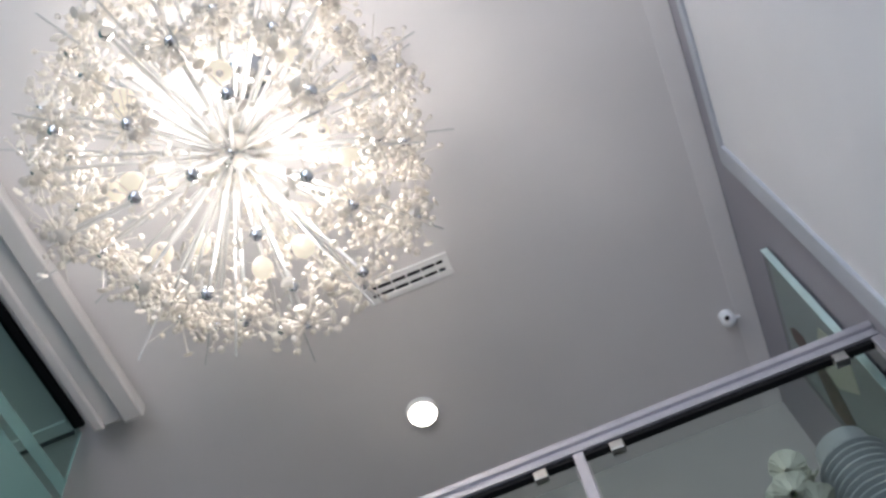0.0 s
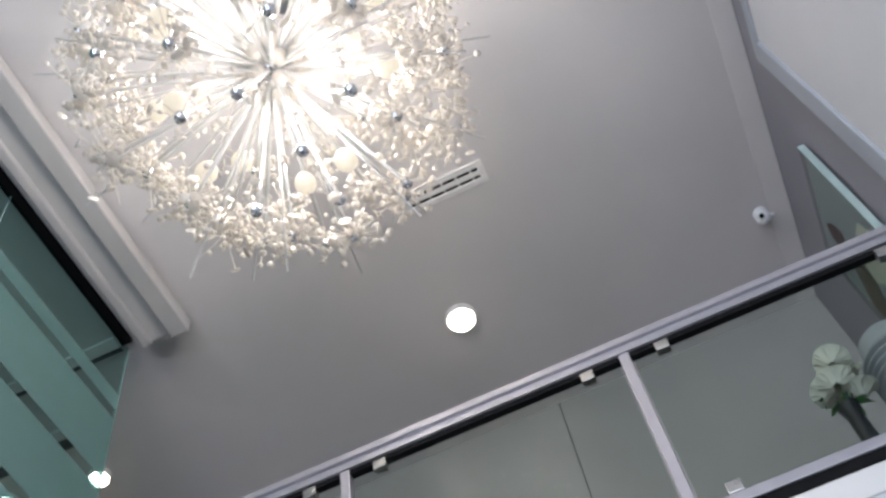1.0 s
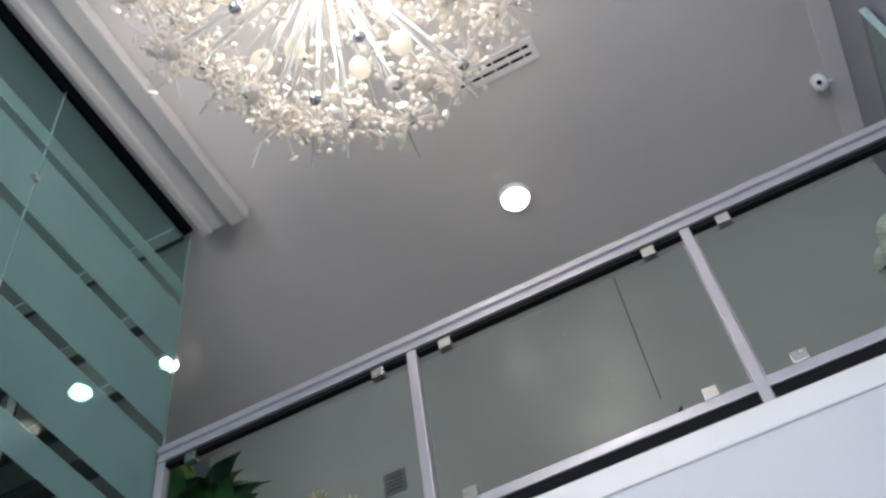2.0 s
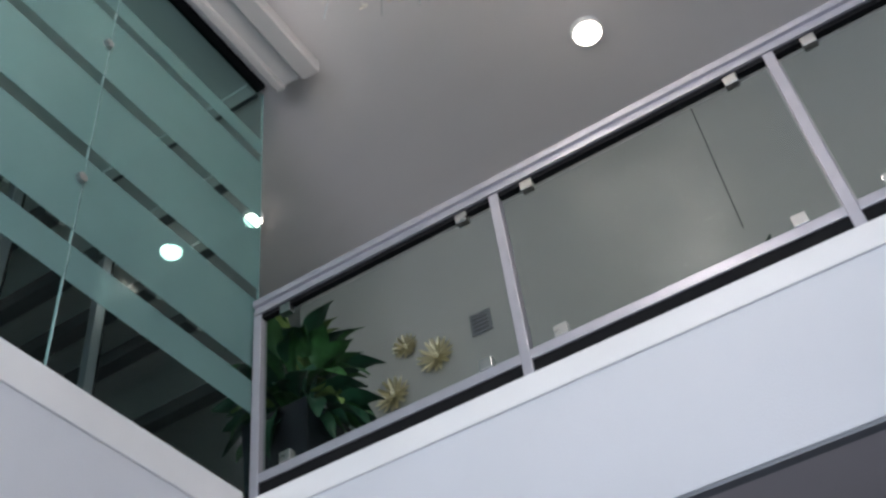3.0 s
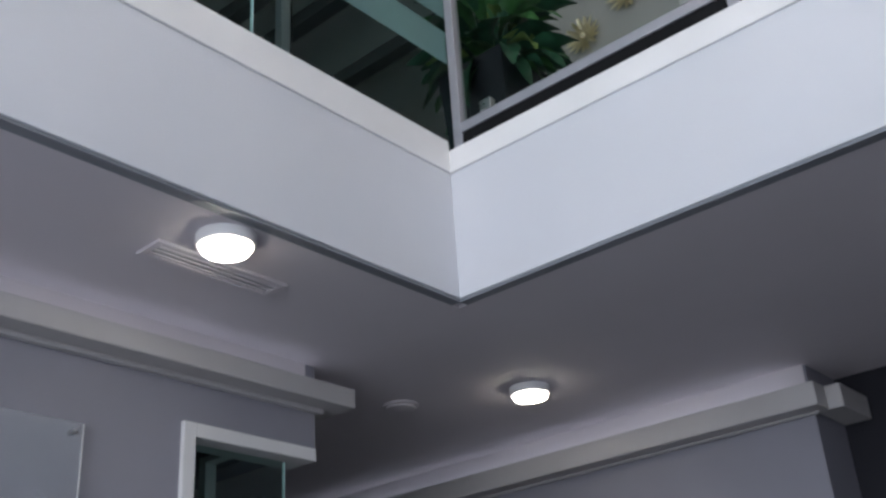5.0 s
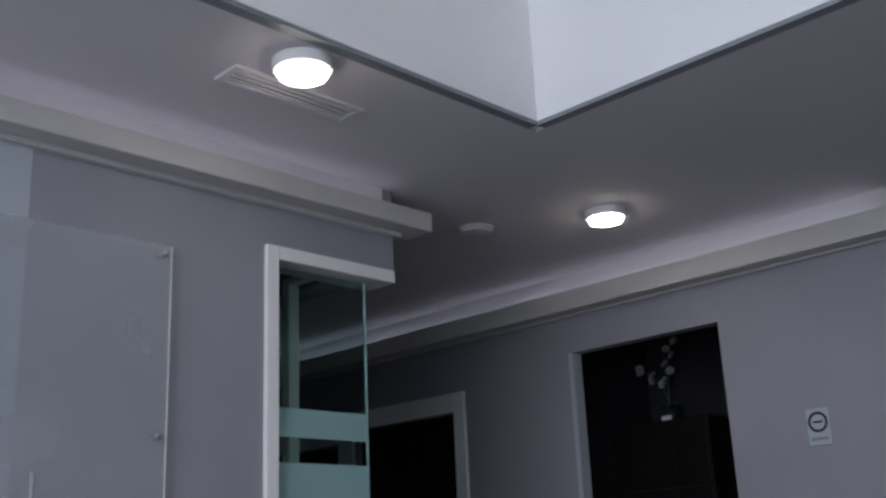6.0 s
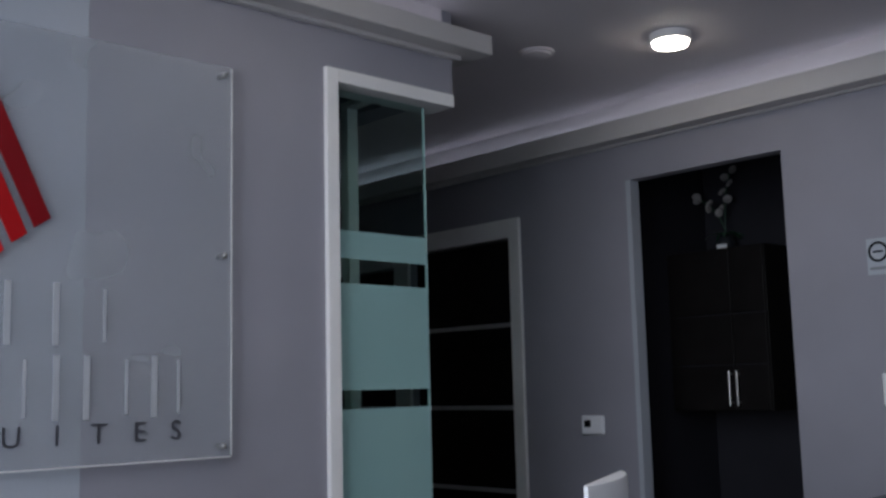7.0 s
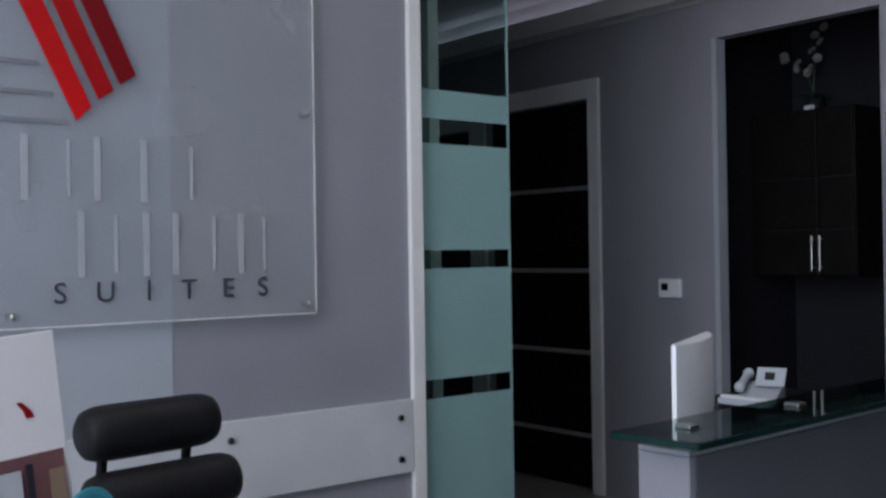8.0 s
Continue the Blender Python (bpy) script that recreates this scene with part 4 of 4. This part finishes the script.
for k in range(7):
    a = rl.uniform(0, 6.28)
    cone(bm, (0.03 * math.cos(a), 0.03 * math.sin(a), 0.55), (0.10 * math.cos(a), 0.10 * math.sin(a), 0.95 + 0.2 * rl.random()), 0.014, 0.006, 8)
part("stems", bm, M_LEAF2, pl)


def leaf_mesh(ln, wd, droop, m):
    """A broad pointed leaf along +x that arches over, with a folded midrib."""
    bm = bmesh.new()
    rows = []
    for i in range(9):
        u = i / 8
        w = wd * math.sin(math.pi * min(1, u * 0.93 + 0.05)) ** 0.8 * (1 - 0.25 * u)
        x, z = ln * (u - 0.12 * u * u * droop), ln * (0.25 * u - droop * 0.55 * u * u)
        rows.append([bm.verts.new((x, s * w / 2, z + abs(s) * w * 0.16 + 0.01 * math.sin(9 * u) * s)) for s in (-1, -0.5, 0, 0.5, 1)])
    for a, b in zip(rows, rows[1:]):
        for i in range(4):
            bm.faces.new((a[i], a[i + 1], b[i + 1], b[i]))
    return mesh_of("leaf", bm, m, True)


leaves = [leaf_mesh(0.30, 0.115, 1.1, M_LEAF), leaf_mesh(0.34, 0.13, 1.4, M_LEAF2), leaf_mesh(0.26, 0.11, 0.8, M_LEAF), leaf_mesh(0.24, 0.085, 1.0, M_LEAF3), leaf_mesh(0.31, 0.13, 1.1, M_LEAF2)]
for k in range(118):
    a = k * 2.39996
    h = rl.uniform(0.58, 1.05)
    tilt = radians(-52 + 66 * (1.05 - h) / 0.47 + rl.uniform(-28, 28))
    o = part("leaf", leaves[k % 5], None, pl)
    rad = rl.uniform(0.05, 0.17)
    o.location = (rad * math.cos(a), rad * math.sin(a), h)
    o.rotation_euler = Euler((rl.uniform(-0.5, 0.5), tilt, a), "XYZ")
    o.scale = [rl.uniform(0.76, 1.04)] * 3

# gilded flowers on the rear wall
def flower(x, z, r):
    t = thing("wall_flower", "gilded metal flower sculpture on the rear wall", "wall decoration", (x, UB, z), "gilded wall flowers")
    rf = random.Random(int(r * 1000))
    for ring, (cnt, rad, lift) in enumerate(((15, 1.0, 0.5), (12, 0.80, 1.0), (8, 0.55, 1.6))):
        bm = bmesh.new()
        ln = r * rad
        sec = []
        for i in range(6):
            u = i / 5
            w = ln * 0.115 * math.sin(math.pi * (0.12 + 0.85 * u)) ** 0.7
            sec.append([bm.verts.new((u * ln, s * w, 0.25 * w * abs(s) + lift * ln * 0.5 * u * u + dz)) for s, dz in ((-1, 0), (0, -0.002), (1, 0))])
        for p, q in zip(sec, sec[1:]):
            for i in range(2):
                bm.faces.new((p[i], p[i + 1], q[i + 1], q[i]))
        bmesh.ops.solidify(bm, geom=list(bm.faces), thickness=0.003)
        me = mesh_of("petal", bm, M_GOLD, True)
        for k in range(cnt):
            o = part("petal", me, None, t)
            o.matrix_basis = Matrix.Translation((0, -0.012 - 0.008 * ring, 0)) @ Matrix.Rotation(radians(90), 4, "X") @ Matrix.Rotation(2 * math.pi * k / cnt + ring + rf.uniform(-0.1, 0.1), 4, "Z")
    bm = bmesh.new()
    ball(bm, (0, -0.03, 0), r * 0.14, 12, 8)
    part("centre", bm, M_GOLD, t, "", True)
    part("mount", rbox(-0.015, 0.015, -0.022, 0, -0.015, 0.015, 0.002), M_GOLD, t)


flower(-2.51, 5.77, 0.10)
flower(-2.30, 5.59, 0.135)
flower(-2.63, 5.445, 0.13)
gr = thing("wall_grille", "small dark square grille on the rear wall", "grille", (-1.97, UB, 5.70))
part("frame", rbox(-0.075, 0.075, -0.012, 0, -0.085, 0.085, 0.003), M_LINE, gr)
part("core", rbox(-0.055, 0.055, -0.016, -0.010, -0.065, 0.065, 0.002), M_DESK, gr, "dark core")
for k in range(4):
    part("slat", rbox(-0.055, 0.055, -0.019, -0.015, -0.05 + 0.03 * k, -0.04 + 0.03 * k, 0), M_LINE, gr)
structure("trim_wall_joint", rbox(-0.306, -0.300, UB - 0.003, UB, 5.50, Z_UP, 0), M_DARK, "thin dark joint in the rear wall")

# glazed picture on the side wall
pc = thing("glass_picture", "frameless glazed picture with a green glass edge on the side wall", "picture", (1.405, 3.13, 4.62))
part("pane", rbox(-0.03, -0.02, 0, 0.72, 0, 1.33, 0.001), M_GLASS, pc, "clear glass")
part("pane_edge", rbox(-0.036, 0.0, -0.012, -0.001, 0, 1.33, 0.001), M_GLASS_EDGE2, pc, "pale green glass edge")
part("backing", rbox(-0.012, 0.0, 0.0, 0.72, 0, 1.33, 0.001), M_LIGHTGREY, pc, "pale printed sheet")
for pts, m, lab in (
        (((0.08, 0.50), (0.30, 0.45), (0.46, 0.72), (0.40, 0.92), (0.15, 0.80)), M_ROSE, "cream painted shape"),
        (((0.42, 0.90), (0.47, 0.74), (0.60, 0.58), (0.70, 0.62), (0.70, 0.85), (0.55, 0.98)), M_BROWN, "brown painted shape"),
        (((0.38, 1.06), (0.44, 1.03), (0.51, 1.10), (0.50, 1.22), (0.44, 1.25), (0.39, 1.17)), M_PHOTO_RED, "dark painted blot")):
    part("print", slab(bmesh.new(), pts, -0.015, -0.0125), m, pc, lab)

va = thing("floor_vase", "tall frosted vase with ribbed sides on the landing floor", "vase", (1.12, 3.22, Z_SILL - 0.03))
prof = [(0.085, 0.0), (0.095, 0.01)]
for k in range(19):
    z = 0.03 + 0.68 * k / 19
    prof += [(0.142, z + 0.010), (0.142, z + 0.016), (0.088, z + 0.026)]
prof += [(0.112, 0.725), (0.108, 0.80), (0.100, 0.80), (0.102, 0.74), (0.02, 0.72)]
part("body", lathe(bmesh.new(), prof, 32), M_VASE, va, "ribbed frosted body", True)
ro = thing("rose_arrangement", "white roses with green leaves in a slim dark vase", "flowers", (0.84, 3.16, Z_SILL - 0.03))
part("vase", lathe(bmesh.new(), [(0.05, 0), (0.06, 0.01), (0.035, 0.2), (0.03, 0.45), (0.042, 0.5), (0.036, 0.5), (0.01, 0.46)], 24), M_POT, ro, "slim dark vase", True)


def rose_mesh(material):
    """A half-open bloom: rings of cupped, ruffled petals round a bud."""
    rp = random.Random(2)
    bm = bmesh.new()
    ball(bm, (0, 0, 0.010), 0.015, 10, 8)
    for ring, (cnt, r, z, open_) in enumerate(((4, 0.018, 0.002, 0.1), (5, 0.027, -0.002, 0.3), (7, 0.036, -0.007, 0.6), (8, 0.045, -0.013, 1.0))):
        for k in range(cnt):
            a = 2 * math.pi * k / cnt + ring * 0.6 + rp.uniform(-0.12, 0.12)
            rows = []
            for i in range(5):
                u = i / 4
                rr = r * (0.3 + 0.7 * u ** 0.7 + open_ * 0.22 * u ** 3)
                w = 4.4 / cnt * (0.45 + 0.55 * math.sin(math.pi * (0.1 + 0.62 * u)))
                rows.append([bm.verts.new((rr * math.cos(a + s * w) + rp.uniform(-0.001, 0.001), rr * math.sin(a + s * w) + rp.uniform(-0.001, 0.001), z - 0.02 + 0.052 * u * (1 - 0.3 * open_ * u) - 0.010 * s * s * u + rp.uniform(-0.0015, 0.0015) * u)) for s in (-1, -0.5, 0, 0.5, 1)])
            for p, q in zip(rows, rows[1:]):
                for i in range(4):
                    bm.faces.new((p[i], p[i + 1], q[i + 1], q[i]))
    return mesh_of("rose", bm, material, True)


rose = rose_mesh(M_ROSE)
orchid_bloom = rose_mesh(M_ORCHID)
rr_ = random.Random(5)
for k, (x, y, z) in enumerate(((0.0, -0.03, 0.74), (0.05, -0.05, 0.70), (-0.03, -0.02, 0.68), (0.05, 0.0, 0.78), (0.0, -0.07, 0.66), (0.07, -0.02, 0.64), (-0.02, 0.04, 0.73), (0.03, -0.08, 0.76))):
    bm = bmesh.new()
    cone(bm, (x * 0.2, y * 0.2, 0.46), (x, y, z - 0.105), 0.003, 0.003, 6)
    part("stem", bm, M_LEAF2, ro)
    o = part("rose", rose, None, ro, "white rose")
    o.scale = [1.3] * 3
    o.location, o.rotation_euler = (x, y, z - 0.09), (rr_.uniform(-0.6, 0.6) - y * 5, rr_.uniform(-0.5, 0.5) + x * 5, rr_.uniform(0, 6))
for k in range(12):
    a = k * 2.4
    o = part("leaf", leaves[(0, 2, 3)[k % 3]], None, ro)
    o.location, o.scale = (0, -0.01, 0.50 + 0.012 * k), [0.35] * 3
    o.rotation_euler = (0, radians(-30 + 50 * rr_.random()), a)

# white orchid on the alcove cabinet, and a small dark plant by the railing
oc = thing("orchid", "white orchid in a dark vase on the alcove cabinet", "flowers", (-3.66, 5.62, 2.28))
part("vase", lathe(bmesh.new(), [(0.035, 0), (0.055, 0.02), (0.06, 0.07), (0.04, 0.11), (0.045, 0.12), (0.038, 0.12), (0.01, 0.10)], 24), M_POT, oc, "dark round vase", True)
for k in range(5):
    a = -0.5 + 0.25 * k
    part("vase_mark", rbox(0.0585 * math.sin(a) - 0.006, 0.0585 * math.sin(a) + 0.006, -0.063 * math.cos(a), -0.058 * math.cos(a), 0.03, 0.06, 0), M_PLASTIC, oc, "pale mark on the vase")
blossoms = []
for side, reach, top, n in ((-1, 0.20, 0.30, 5), (1, 0.07, 0.44, 6)):
    pts = [Vector((side * reach * u * u, -0.02 * u, 0.10 + top * (1.25 * u - 0.3 * u * u))) for u in (i / 8 for i in range(9))]
    bm = bmesh.new()
    for p, q in zip(pts, pts[1:]):
        cone(bm, p, q, 0.003, 0.003, 6)
    part("stem", bm, M_LEAF2, oc)
    blossoms += [pts[8 - k] + Vector((0.022 * (-1) ** k, -0.01, 0.0)) for k in range(n)]
ro2 = random.Random(8)
for p in blossoms:
    o = part("blossom", orchid_bloom, None, oc, "dim white blossom")
    o.location, o.scale = p, [0.5, 0.5, 0.3]
    o.rotation_euler = (radians(80) + ro2.uniform(-0.4, 0.4), 0, ro2.uniform(-0.6, 0.6))
for k in range(5):
    o = part("leaf", leaves[1], None, oc)
    o.location, o.scale = (0, 0, 0.11), [0.4] * 3
    o.rotation_euler = (0, radians(-25), k * 1.3)
sp = thing("small_plant", "small dark potted plant on the floor behind the railing", "plant", (-0.15, 3.08, Z_SILL - 0.03))
part("pot", lathe(bmesh.new(), [(0.04, 0), (0.045, 0.005), (0.058, 0.12), (0.05, 0.12), (0.045, 0.10), (0.005, 0.10)], 20), M_POT, sp, "small dark pot", True)
for k in range(14):
    o = part("leaf", leaves[(1, 4)[k % 2]], None, sp)
    o.location, o.scale = (0, 0, 0.10 + 0.006 * k), [0.30] * 3
    o.rotation_euler = (0, radians(-35 - 30 * ro2.random()), k * 2.4)
